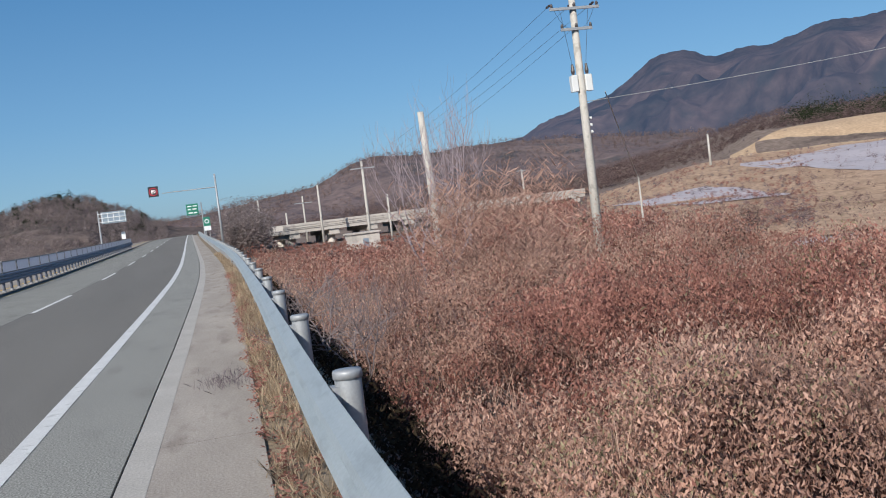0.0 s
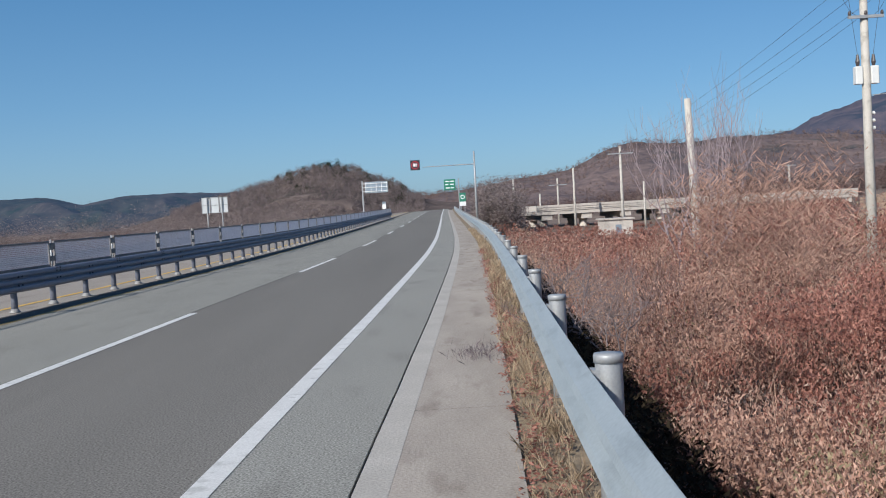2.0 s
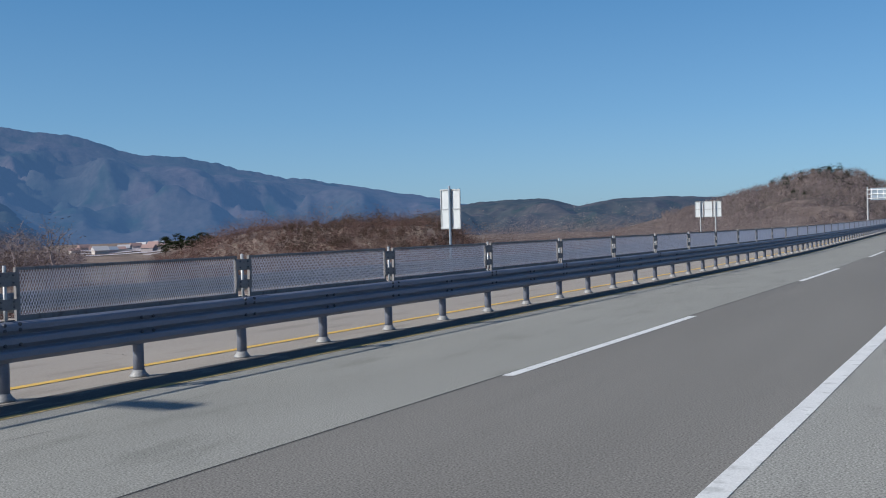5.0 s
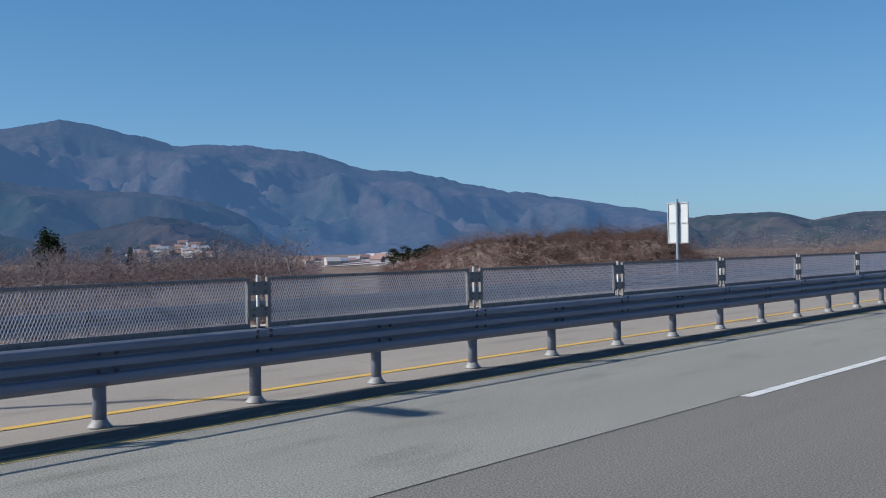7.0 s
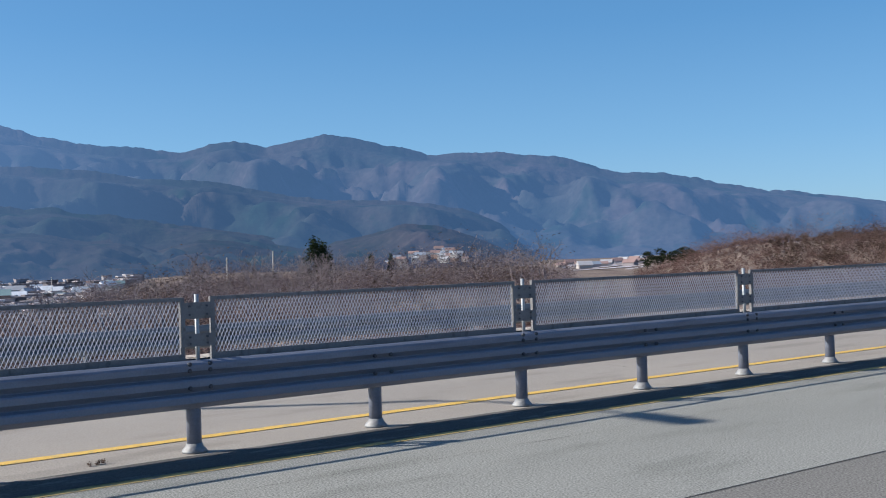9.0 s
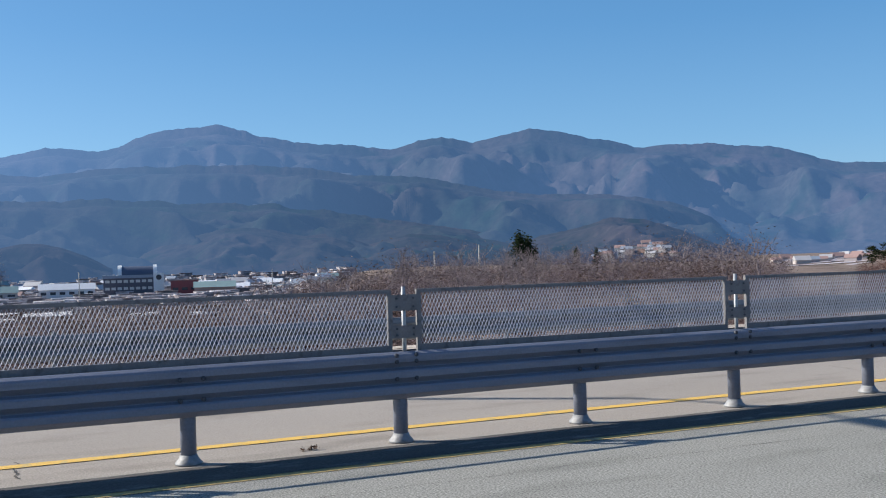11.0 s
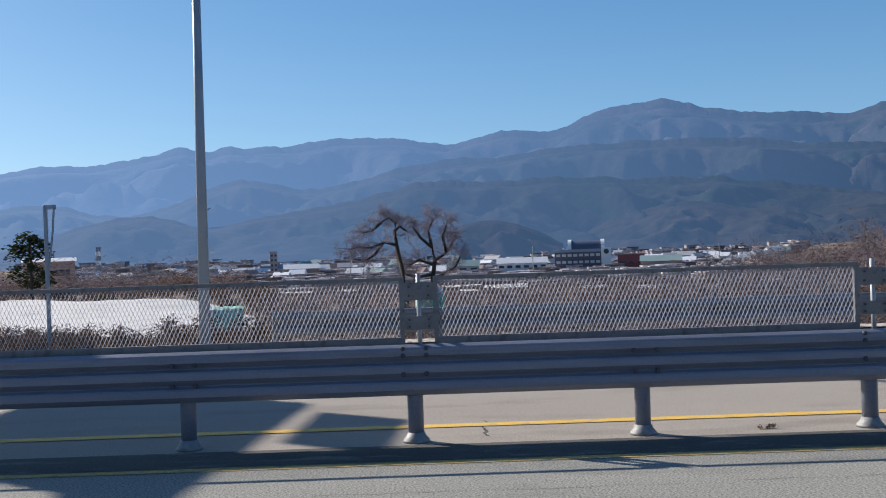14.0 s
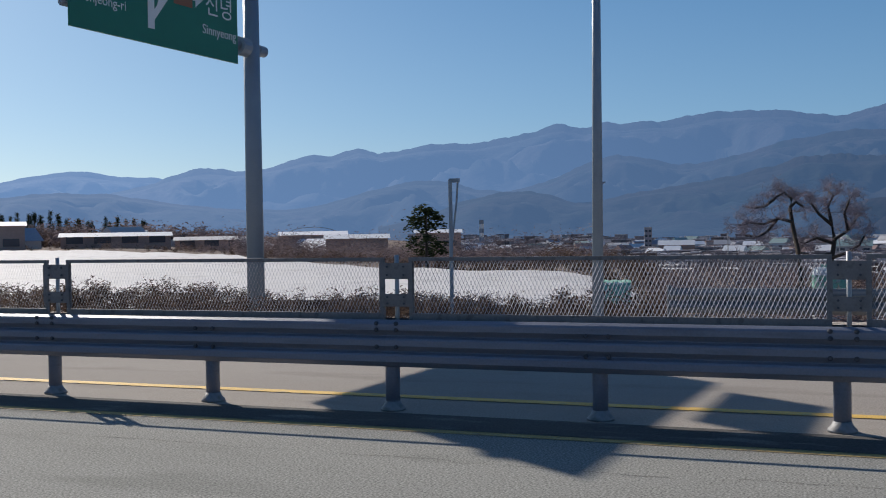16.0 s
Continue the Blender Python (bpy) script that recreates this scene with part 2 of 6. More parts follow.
# ---- the road's line ----
LINE_Y = (-130, -10, 0, 8, 16, 26, 40, 57, 98, 161, 320, 620)
LINE_X = (0, 0, 0, 0.09, 0.29, 0.54, 0.84, 0.99, 1.0, 0.88, 0.8, 0.5)
RISE_Y = (-130, 57, 98, 161, 250, 320, 420, 620)
RISE_Z = (0, 0, 0.18, 0.53, 1.1, 1.5, 1.4, -3)


def bend(y, u=-9.3):
    """Sideways shift of the road at y, smoothed; the near edge swings a little more than the median."""
    base = sum(float(np.interp(y + d, LINE_Y, LINE_X)) for d in (-4, -2, 0, 2, 4)) / 5
    return base + min(1.0, max(0.0, (u + 8) / 5)) * float(np.interp(y, (0, 6, 10, 16, 30, 60, 120), (-0.07, -0.035, 0.02, 0.06, 0.08, 0.06, 0.0)))


def rise(y):
    return sum(float(np.interp(y + d, RISE_Y, RISE_Z)) for d in (-10, 0, 10)) / 3


def stations(y0, y1):
    ys, y = [], y0
    while y < y1:
        ys.append(y)
        y += 1.0 if -12 < y < 40 else (4.0 if y < 160 else 12.0)
    return ys + [y1]


def band(u0, u1, z, y0=-120, y1=600, drop=None):
    """A strip of road between the offsets u0 and u1, with sides going down if drop is given."""
    m = Mesh()
    rows = []
    for y in stations(y0, y1):
        a, b, r = u0 + bend(y, u0), u1 + bend(y, u1), rise(y)
        row = [(a, y, r + z), (b, y, r + z)]
        if drop:
            row = [(a, y, r + z - drop), *row, (b, y, r + z - drop)]
        rows.append(row)
    return m.strip(rows)


WHITE, JOINT, LIP, GUTTER, LANE, YELLOW_IN, MEDIAN, YELLOW_OUT, FAR_EDGE = -1.385, -0.375, -0.15, 0.69, -4.96, -8.38, -9.3, -10.03, -16.6

part("road", band(LANE - 0.01, WHITE, 0.0, drop=0.3), ASPHALT, None, "dark grey worn asphalt lane", "structure")
part("road", band(YELLOW_IN - 0.02, LANE - 0.01, 0.0, drop=0.3), PALE_ASPHALT, None, "pale grey asphalt lane", "structure")
part("road", band(WHITE, JOINT - 0.02, 0.0, drop=0.3), SHOULDER, None, "pale grey asphalt hard shoulder", "structure")
part("road", band(FAR_EDGE, YELLOW_IN - 0.02, -0.003, drop=0.3), FAR_ROAD, None, "pale worn carriageway beyond the median rail", "structure")
part("trim", band(JOINT - 0.025, JOINT, -0.02), TAR, None, "dark open joint beside the gutter", "structure")
part("trim", band(LANE - 0.02, LANE - 0.002, 0.003), TAR, None, "dark seam between asphalt lanes", "structure")
part("trim", band(WHITE - 0.08, WHITE + 0.105, 0.005), WHITE_PAINT, None, "solid white edge line", "structure")
part("trim", band(YELLOW_IN - 0.06, YELLOW_IN + 0.06, 0.005), YELLOW_WORN, None, "worn dirty yellow line at the median", "structure")
part("trim", band(YELLOW_OUT - 0.085, YELLOW_OUT + 0.085, 0.004), YELLOW_PAINT, None, "solid yellow line beyond the median rail", "structure")
part("trim", band(FAR_EDGE + 0.9, FAR_EDGE + 1.05, 0.004), WHITE_PAINT, None, "solid white edge line of the far carriageway", "structure")
# darker patchy strip along the foot of the median rail
part("road", band(-9.12, YELLOW_IN - 0.1, 0.002), DARK_STRIP, None, "dark patchy strip of asphalt at the median", "structure")
part("verge", band(-19.6, FAR_EDGE + 0.002, -0.012), LITTER, None, "grey-brown strip of dead grass beside the far carriageway", "structure")
for k in range(-3, 15):
    part("lane_dash", band(LANE + 0.0, LANE + 0.15, 0.005, 11.05 + 20 * k, 19.25 + 20 * k), WHITE_PAINT, None, "white dash of the lane line", "structure")
part("pavement", band(JOINT, LIP, 0.0, drop=0.3), CONCRETE_LIP, None, "pale concrete lip of the roadside gutter", "structure")
for k in range(-6, 60):
    # gutter slabs with open joints
    part("slab", band(LIP, GUTTER, -0.002, 0.9 + 4.0 * k, 4.892 + 4.0 * k, drop=0.2), CONCRETE, None, "weathered concrete gutter slab", "structure")

# ---- the land ----
def soft(a, b, x):
    s = np.clip((x - a) / (b - a), 0, 1)
    return s * s * (3 - 2 * s)


def wobble(x, y, size, seed=0.0):
    """Cheap smooth unevenness, -1 to 1."""
    a, b = x / size + seed, y / size - seed * 1.7
    return (np.sin(a * 2.1 + 1.3 * np.sin(b * 1.7 + seed)) + np.sin(b * 2.6 - 1.1 * np.sin(a * 1.9)) + 0.6 * np.sin(a * 4.3 + b * 3.7)) / 2.6


BEND_Y = np.arange(-130, 621, 2.0)
BEND_X = np.array([bend(y) for y in BEND_Y])
BEND_R = np.array([bend(y, 1.0) for y in BEND_Y])
RISE_T = np.array([rise(y) for y in BEND_Y])


def land(x, y):
    """Height of the ground."""
    x, y = np.asarray(x, float), np.asarray(y, float)
    r = np.hypot(x, y)
    u = x - np.interp(y, BEND_Y, BEND_X)
    road = np.interp(y, BEND_Y, RISE_T)
    az = np.degrees(np.arctan2(-x, y))
    # right: a drop behind the rail, a plain, then fields that climb
    right = -1.7 + 0.25 * wobble(x, y, 9) + 5.0 * soft(60, 190, r) * soft(-18, -30, az) + 9 * soft(180, 520, r) * soft(-20, -34, az) + 6 * soft(150, 500, r) * soft(-4, -14, az) + 3.8 * soft(166, 184, r) * soft(-28.5, -31.5, az)
    # left: a verge, a shallow slope, then the valley
    low = soft(128, 106, az)
    valley = soft(45, 330, r) * soft(64, 74, az) + 0.4 * soft(190, 430, r) * soft(38, 46, az) * soft(74, 64, az)
    left = -0.5 - 1.0 * soft(20, 60, -u) * soft(104, 98, az) + 0.25 * wobble(x, y, 12, 2) - 12 * valley * low + 9.5 * soft(560, 1800, r) * soft(62, 72, az) * low
    left = left + 3.6 * soft(24, 28, az) * soft(44, 37, az) * soft(62, 95, r) * soft(190, 130, r)
    far = np.where(u > 0, right, left)
    edge = np.where(u > 0, soft(1.2, 3.2, u), soft(17.3, 22.0, -u))
    bed = road - 0.1
    return bed * (1 - edge) + far * edge


def polar_ground():
    m = Mesh()
    radii = [0.8 * 1.09 ** k for k in range(0, 101)]
    n = 300
    ang = np.radians(np.arange(n) * 360.0 / n)
    m.v.append((0.0, 0.0, -0.1))
    for r in radii:
        xs, ys = -r * np.sin(ang), r * np.cos(ang)
        zs = land(xs, ys)
        m.v += list(zip(xs.tolist(), ys.tolist(), zs.tolist()))
    m.f += [(0, 1 + k, 1 + (k + 1) % n) for k in range(n)]
    for i in range(len(radii) - 1):
        a, b = 1 + i * n, 1 + (i + 1) * n
        m.f += [(a + k, b + k, b + (k + 1) % n, a + (k + 1) % n) for k in range(n)]
    return m


part("ground", polar_ground(), LAND, None, "dry winter grassland sloping to the valley", "structure", True)


# ---- hills and mountains ----
def folds(x, y, seed):
    """Spurs and gullies, about 0 to 1."""
    w = 0.45 * noise.noise(Vector((x * 0.7, y * 0.7, seed)))
    v = 0.0
    for k, (s, a) in enumerate(((1.0, 0.52), (2.1, 0.28), (4.4, 0.13), (9.0, 0.07))):
        v += a * (1 - 2.1 * abs(noise.noise(Vector((x * s + w, y * s - w, seed * 0.37 + k)))))
    return v


def ridge(name, crest, dist, depth, base, material, label, seed, step=0.13, spur=1.1, rough=0.007, rows=44, jagged=1.0):
    """A chain of hills. crest: bearing and elevation of its tops, in degrees, as seen from the road."""
    az = [c[0] for c in crest]
    el = [c[1] for c in crest]
    order = np.argsort(az)
    az, el = np.array(az)[order], np.array(el)[order]
    m = Mesh()
    grid = []
    a = az[0]
    while a <= az[-1] + 1e-6:
        e = float(np.interp(a, az, el)) * 0.6 + 0.2 * float(np.interp(a - 0.6, az, el)) + 0.2 * float(np.interp(a + 0.6, az, el))
        jag = 0.13 * noise.noise(Vector((a * 0.9, seed, 3.3))) + 0.07 * noise.noise(Vector((a * 2.7, seed, 1.1))) + 0.025 * noise.noise(Vector((a * 7.5, seed, 5.1)))
        jag *= jagged * min(1.0, max(0.0, e) / 3) * dist * 0.0175
        top = 1.65 + dist * math.tan(radians(e)) - base
        row = []
        for k in range(rows + 6):
            s = k / rows
            if s <= 1:
                r = dist - depth * (1 - s)
            else:
                r = dist + depth * (s - 1) * 2
            w = radians(a)
            px, py = -r * math.sin(w), r * math.cos(w)
            f = s ** 1.15 if s <= 1 else 1 - (s - 1) * 2.2
            g = folds(px / depth * 2.3, py / depth * 2.3, seed)
            h = top * f + jag * (max(0.0, s) ** 24 if s <= 1 else 1)
            h += top * spur * (g - 0.5) * (4 * s * (1 - s) if s < 1 else 0)
            h += top * rough * (noise.noise(Vector((px / depth * 9, py / depth * 9, seed))) + 0.6 * noise.noise(Vector((px / depth * 24, py / depth * 24, seed)))) * min(1, s * 2) * (1 if s < 0.97 else 0.3)
            if s < 1:
                # no spur stands above the crest behind it
                cap = 1.65 + r * math.tan(radians(e)) * (0.97 - 0.1 * (1 - s)) - base
                h = min(h, cap) if h < cap - 0.12 * top else cap - 0.12 * top * math.exp(-(h - cap + 0.12 * top) / (0.12 * top))
            row.append((px, py, base + max(-5, h)))
        grid.append(row)
        a += step
    m.strip(grid)
    return part(name, m, material, None, label, "structure", True)


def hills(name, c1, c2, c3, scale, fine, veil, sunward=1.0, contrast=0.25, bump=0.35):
    return surface(name, c1, c2, scale, 1.0, 0, bump, fine, c3, 0.4, contrast=contrast, glow=HAZE_GLOW, veil=veil, sunward=sunward)


# veil and sunward set how much painted haze each hill emits
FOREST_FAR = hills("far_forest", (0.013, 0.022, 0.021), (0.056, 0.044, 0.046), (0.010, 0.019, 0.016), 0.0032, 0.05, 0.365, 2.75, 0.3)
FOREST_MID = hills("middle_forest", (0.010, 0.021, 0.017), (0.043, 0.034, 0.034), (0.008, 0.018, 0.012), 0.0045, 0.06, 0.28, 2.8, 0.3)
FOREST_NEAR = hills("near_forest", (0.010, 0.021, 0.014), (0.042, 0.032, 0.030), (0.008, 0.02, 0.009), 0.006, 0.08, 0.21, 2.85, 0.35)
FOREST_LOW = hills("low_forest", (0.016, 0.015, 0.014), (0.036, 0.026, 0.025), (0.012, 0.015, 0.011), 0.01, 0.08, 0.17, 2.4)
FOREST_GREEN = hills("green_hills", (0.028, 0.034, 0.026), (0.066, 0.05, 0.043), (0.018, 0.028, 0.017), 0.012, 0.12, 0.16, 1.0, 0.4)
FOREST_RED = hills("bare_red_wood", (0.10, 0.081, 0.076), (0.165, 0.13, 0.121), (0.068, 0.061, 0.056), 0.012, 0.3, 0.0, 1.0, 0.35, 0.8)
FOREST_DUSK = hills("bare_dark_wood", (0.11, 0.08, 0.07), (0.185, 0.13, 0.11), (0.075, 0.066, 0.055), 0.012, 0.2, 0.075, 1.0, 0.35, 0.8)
MOUNTAIN = surface("brown_mountain", (0.022, 0.021, 0.02), (0.098, 0.066, 0.058), 0.0045, 1.0, 0, 0.5, 0.045, (0.034, 0.03, 0.028), 0.3, contrast=0.35, glow=HAZE_GLOW, veil=0.19)

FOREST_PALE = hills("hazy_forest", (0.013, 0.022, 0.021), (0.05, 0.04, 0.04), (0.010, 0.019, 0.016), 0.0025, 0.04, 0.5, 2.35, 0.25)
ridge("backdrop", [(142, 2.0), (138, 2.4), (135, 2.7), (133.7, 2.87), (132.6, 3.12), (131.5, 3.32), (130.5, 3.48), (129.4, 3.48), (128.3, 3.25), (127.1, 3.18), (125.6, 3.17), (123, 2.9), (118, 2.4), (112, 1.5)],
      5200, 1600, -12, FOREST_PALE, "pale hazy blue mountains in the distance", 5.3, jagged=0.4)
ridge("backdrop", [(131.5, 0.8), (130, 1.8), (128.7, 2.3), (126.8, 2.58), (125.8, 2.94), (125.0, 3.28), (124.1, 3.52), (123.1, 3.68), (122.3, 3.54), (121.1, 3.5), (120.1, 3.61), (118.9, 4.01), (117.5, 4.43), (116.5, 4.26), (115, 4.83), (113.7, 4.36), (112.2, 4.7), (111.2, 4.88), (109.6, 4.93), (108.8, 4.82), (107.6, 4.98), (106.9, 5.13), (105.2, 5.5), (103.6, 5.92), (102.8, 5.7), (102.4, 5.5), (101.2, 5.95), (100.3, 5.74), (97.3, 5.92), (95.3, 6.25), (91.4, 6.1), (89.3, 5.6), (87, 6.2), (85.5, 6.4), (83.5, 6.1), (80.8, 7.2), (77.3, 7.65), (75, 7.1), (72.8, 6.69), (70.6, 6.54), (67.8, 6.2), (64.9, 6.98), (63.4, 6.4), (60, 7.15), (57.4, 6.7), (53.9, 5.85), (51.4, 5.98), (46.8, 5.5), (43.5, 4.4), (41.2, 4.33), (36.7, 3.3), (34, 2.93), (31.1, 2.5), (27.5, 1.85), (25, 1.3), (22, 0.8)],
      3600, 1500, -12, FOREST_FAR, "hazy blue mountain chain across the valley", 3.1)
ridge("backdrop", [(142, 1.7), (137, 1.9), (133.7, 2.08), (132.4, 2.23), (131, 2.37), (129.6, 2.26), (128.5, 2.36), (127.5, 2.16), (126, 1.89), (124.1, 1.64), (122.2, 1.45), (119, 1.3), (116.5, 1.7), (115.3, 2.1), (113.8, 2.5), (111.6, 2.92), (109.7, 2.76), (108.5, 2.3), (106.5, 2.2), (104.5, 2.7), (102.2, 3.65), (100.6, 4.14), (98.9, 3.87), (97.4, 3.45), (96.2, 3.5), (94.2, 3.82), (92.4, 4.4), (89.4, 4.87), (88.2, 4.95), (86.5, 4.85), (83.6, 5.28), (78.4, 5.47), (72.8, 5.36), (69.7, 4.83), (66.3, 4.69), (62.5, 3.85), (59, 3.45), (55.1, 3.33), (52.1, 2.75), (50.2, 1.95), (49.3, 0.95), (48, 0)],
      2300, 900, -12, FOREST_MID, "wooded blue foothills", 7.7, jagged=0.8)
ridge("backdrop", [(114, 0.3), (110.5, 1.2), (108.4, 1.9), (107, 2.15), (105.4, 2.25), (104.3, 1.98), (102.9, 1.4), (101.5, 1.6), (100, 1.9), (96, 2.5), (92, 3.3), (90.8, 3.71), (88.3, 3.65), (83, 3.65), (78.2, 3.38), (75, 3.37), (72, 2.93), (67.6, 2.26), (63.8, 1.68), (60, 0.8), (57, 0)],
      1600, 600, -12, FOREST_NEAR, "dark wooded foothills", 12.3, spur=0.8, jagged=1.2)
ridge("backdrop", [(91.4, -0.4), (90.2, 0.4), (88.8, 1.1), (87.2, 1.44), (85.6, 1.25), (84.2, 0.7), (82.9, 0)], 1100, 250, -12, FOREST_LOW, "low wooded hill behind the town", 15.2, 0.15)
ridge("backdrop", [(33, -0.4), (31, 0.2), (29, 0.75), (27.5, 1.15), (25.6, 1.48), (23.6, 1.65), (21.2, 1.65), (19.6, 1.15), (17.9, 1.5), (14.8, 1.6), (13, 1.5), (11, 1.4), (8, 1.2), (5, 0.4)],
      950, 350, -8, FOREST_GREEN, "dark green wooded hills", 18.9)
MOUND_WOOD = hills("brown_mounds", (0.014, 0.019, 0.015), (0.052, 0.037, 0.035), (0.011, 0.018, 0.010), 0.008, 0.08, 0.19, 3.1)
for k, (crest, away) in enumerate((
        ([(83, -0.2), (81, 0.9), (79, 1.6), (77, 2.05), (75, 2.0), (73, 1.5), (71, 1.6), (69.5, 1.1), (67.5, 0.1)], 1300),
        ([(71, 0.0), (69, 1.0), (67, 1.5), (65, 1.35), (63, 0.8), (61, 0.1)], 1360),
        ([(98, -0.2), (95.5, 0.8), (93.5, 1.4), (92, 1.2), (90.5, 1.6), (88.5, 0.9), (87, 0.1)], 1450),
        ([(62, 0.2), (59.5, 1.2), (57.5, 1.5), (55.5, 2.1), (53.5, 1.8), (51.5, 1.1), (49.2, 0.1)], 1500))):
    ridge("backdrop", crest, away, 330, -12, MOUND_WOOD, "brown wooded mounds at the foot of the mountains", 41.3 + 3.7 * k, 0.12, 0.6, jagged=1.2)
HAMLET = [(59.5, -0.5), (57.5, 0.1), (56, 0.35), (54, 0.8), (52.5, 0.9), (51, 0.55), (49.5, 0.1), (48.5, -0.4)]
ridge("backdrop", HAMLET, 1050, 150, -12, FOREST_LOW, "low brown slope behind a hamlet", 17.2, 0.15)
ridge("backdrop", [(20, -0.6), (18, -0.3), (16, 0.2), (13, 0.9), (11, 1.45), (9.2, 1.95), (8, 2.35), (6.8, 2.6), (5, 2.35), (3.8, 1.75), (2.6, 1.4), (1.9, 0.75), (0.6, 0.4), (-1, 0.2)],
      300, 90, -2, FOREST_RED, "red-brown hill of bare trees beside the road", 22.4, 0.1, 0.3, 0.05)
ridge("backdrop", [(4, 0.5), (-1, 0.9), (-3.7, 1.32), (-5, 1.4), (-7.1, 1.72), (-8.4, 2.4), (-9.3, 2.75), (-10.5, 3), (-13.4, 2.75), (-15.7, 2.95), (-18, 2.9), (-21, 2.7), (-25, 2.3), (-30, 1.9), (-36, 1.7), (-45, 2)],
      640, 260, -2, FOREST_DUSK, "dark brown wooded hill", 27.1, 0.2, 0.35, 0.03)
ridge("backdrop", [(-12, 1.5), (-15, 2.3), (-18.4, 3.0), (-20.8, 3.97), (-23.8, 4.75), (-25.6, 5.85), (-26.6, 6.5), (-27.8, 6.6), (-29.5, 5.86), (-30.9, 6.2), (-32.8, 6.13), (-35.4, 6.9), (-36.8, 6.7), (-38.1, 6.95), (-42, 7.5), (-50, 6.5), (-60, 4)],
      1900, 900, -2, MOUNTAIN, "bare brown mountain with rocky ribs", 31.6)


# ---- guard rails ----
def corrugated(ribs, height, depth):
    """Profile of a rail: (outward, up), with so many round ribs."""
    pts = []
    n = 6 * ribs
    for k in range(n + 1):
        w = k / n
        c = 0.5 - 0.5 * math.cos(2 * math.pi * ribs * w)
        pts.append((depth * c ** 0.7, height * w))
    return pts


def rail_beam(y0, y1, u, side, z, profile, thick=0.004):
    """A pressed steel beam that follows the road."""
    m = Mesh()
    rows = []
    n = max(1, round((y1 - y0) / 2))
    for i in range(n + 1):
        y = y0 + (y1 - y0) * i / n
        b, r = bend(y, u) + u, rise(y) + z
        front = [(b + side * o, y, r + h) for o, h in profile]
        back = [(b + side * (o - thick), y, r + h) for o, h in reversed(profile)]
        rows.append(front + back + [front[0]])
    m.strip(rows)
    w = len(rows[0]) - 1
    m.f += [tuple(range(w - 1, -1, -1)), tuple(n * (w + 1) + k for k in range(w))]
    return m


def bolt(x, y, z, side):
    return Mesh().tube([(x, y, z), (x + side * 0.022, y, z)], 0.02, 6)


# median barrier: posts 2 m apart, a three-ribbed beam on either side, a mesh fence on top
P0 = -0.3
MED_POST = Mesh().tube([(0, 0, 0.05), (0, 0, 0.74)], 0.07, 12).data("post", RAIL_BLUE, True)
MED_FOOT = Mesh().tube([(0, 0, 0), (0, 0, 0.018), (0, 0, 0.05), (0, 0, 0.085)], [0.122, 0.118, 0.088, 0.074], 14).data("base_cup", FOOT_STEEL, True)
BOLT_HEAD = Mesh().tube([(0, 0, 0), (0.02, 0, 0), (0.028, 0, 0)], [0.021, 0.021, 0.014], 8).data("bolt", BOLT)
# three flat-faced ribs with sloping flanks
profile = [(0.0, 0.0)]
for k in range(3):
    z = 0.445 * k / 3
    profile += [(0.010, z + 0.004), (0.054, z + 0.042), (0.066, z + 0.054), (0.066, z + 0.108), (0.056, z + 0.126), (0.014, z + 0.144)]
profile += [(0.0, 0.445)]
for k in range(-8, 40):
    # one length of beam for two posts
    y0 = P0 + 4 * k
    for side in (1, -1):
        r = thing("median_rail", bend(y0) + MEDIAN, y0, rise(y0), "blue-grey three-ribbed steel guard rail on the median", "guard rail", "median guard rails")
        m = rail_beam(y0, y0 + 3.999, MEDIAN + side * 0.095, side, 0.42, profile)
        m.v = [(a - bend(y0) - MEDIAN, b - y0, c - rise(y0)) for a, b, c in m.v]
        part("beam", m, RAIL_BLUE, r, "", "", False)
        if side > 0 and -16 < y0 < 34:
            for by in (0.0, 2.0):
                shift = bend(y0 + by) - bend(y0)
                for dy in (-0.09, 0.11):
                    for bz in (0.835, 0.775, 0.615) if by == 0.0 else (0.755, 0.575):
                        part("bolt", BOLT_HEAD, None, r).location = (0.152 + shift, by + dy, bz)
for k in range(-16, 80):
    y = P0 + 2 * k
    p = thing("median_post", bend(y) + MEDIAN, y, rise(y), "round blue-grey steel post with a flared foot", "post", "median rail posts")
    part("tube", MED_POST, None, p)
    part("base_cup", MED_FOOT, None, p, "pale flared foot")

# mesh panels, 4 m apart
PANEL_L, PZ0, PZ1 = 3.74, 0.85, 1.45


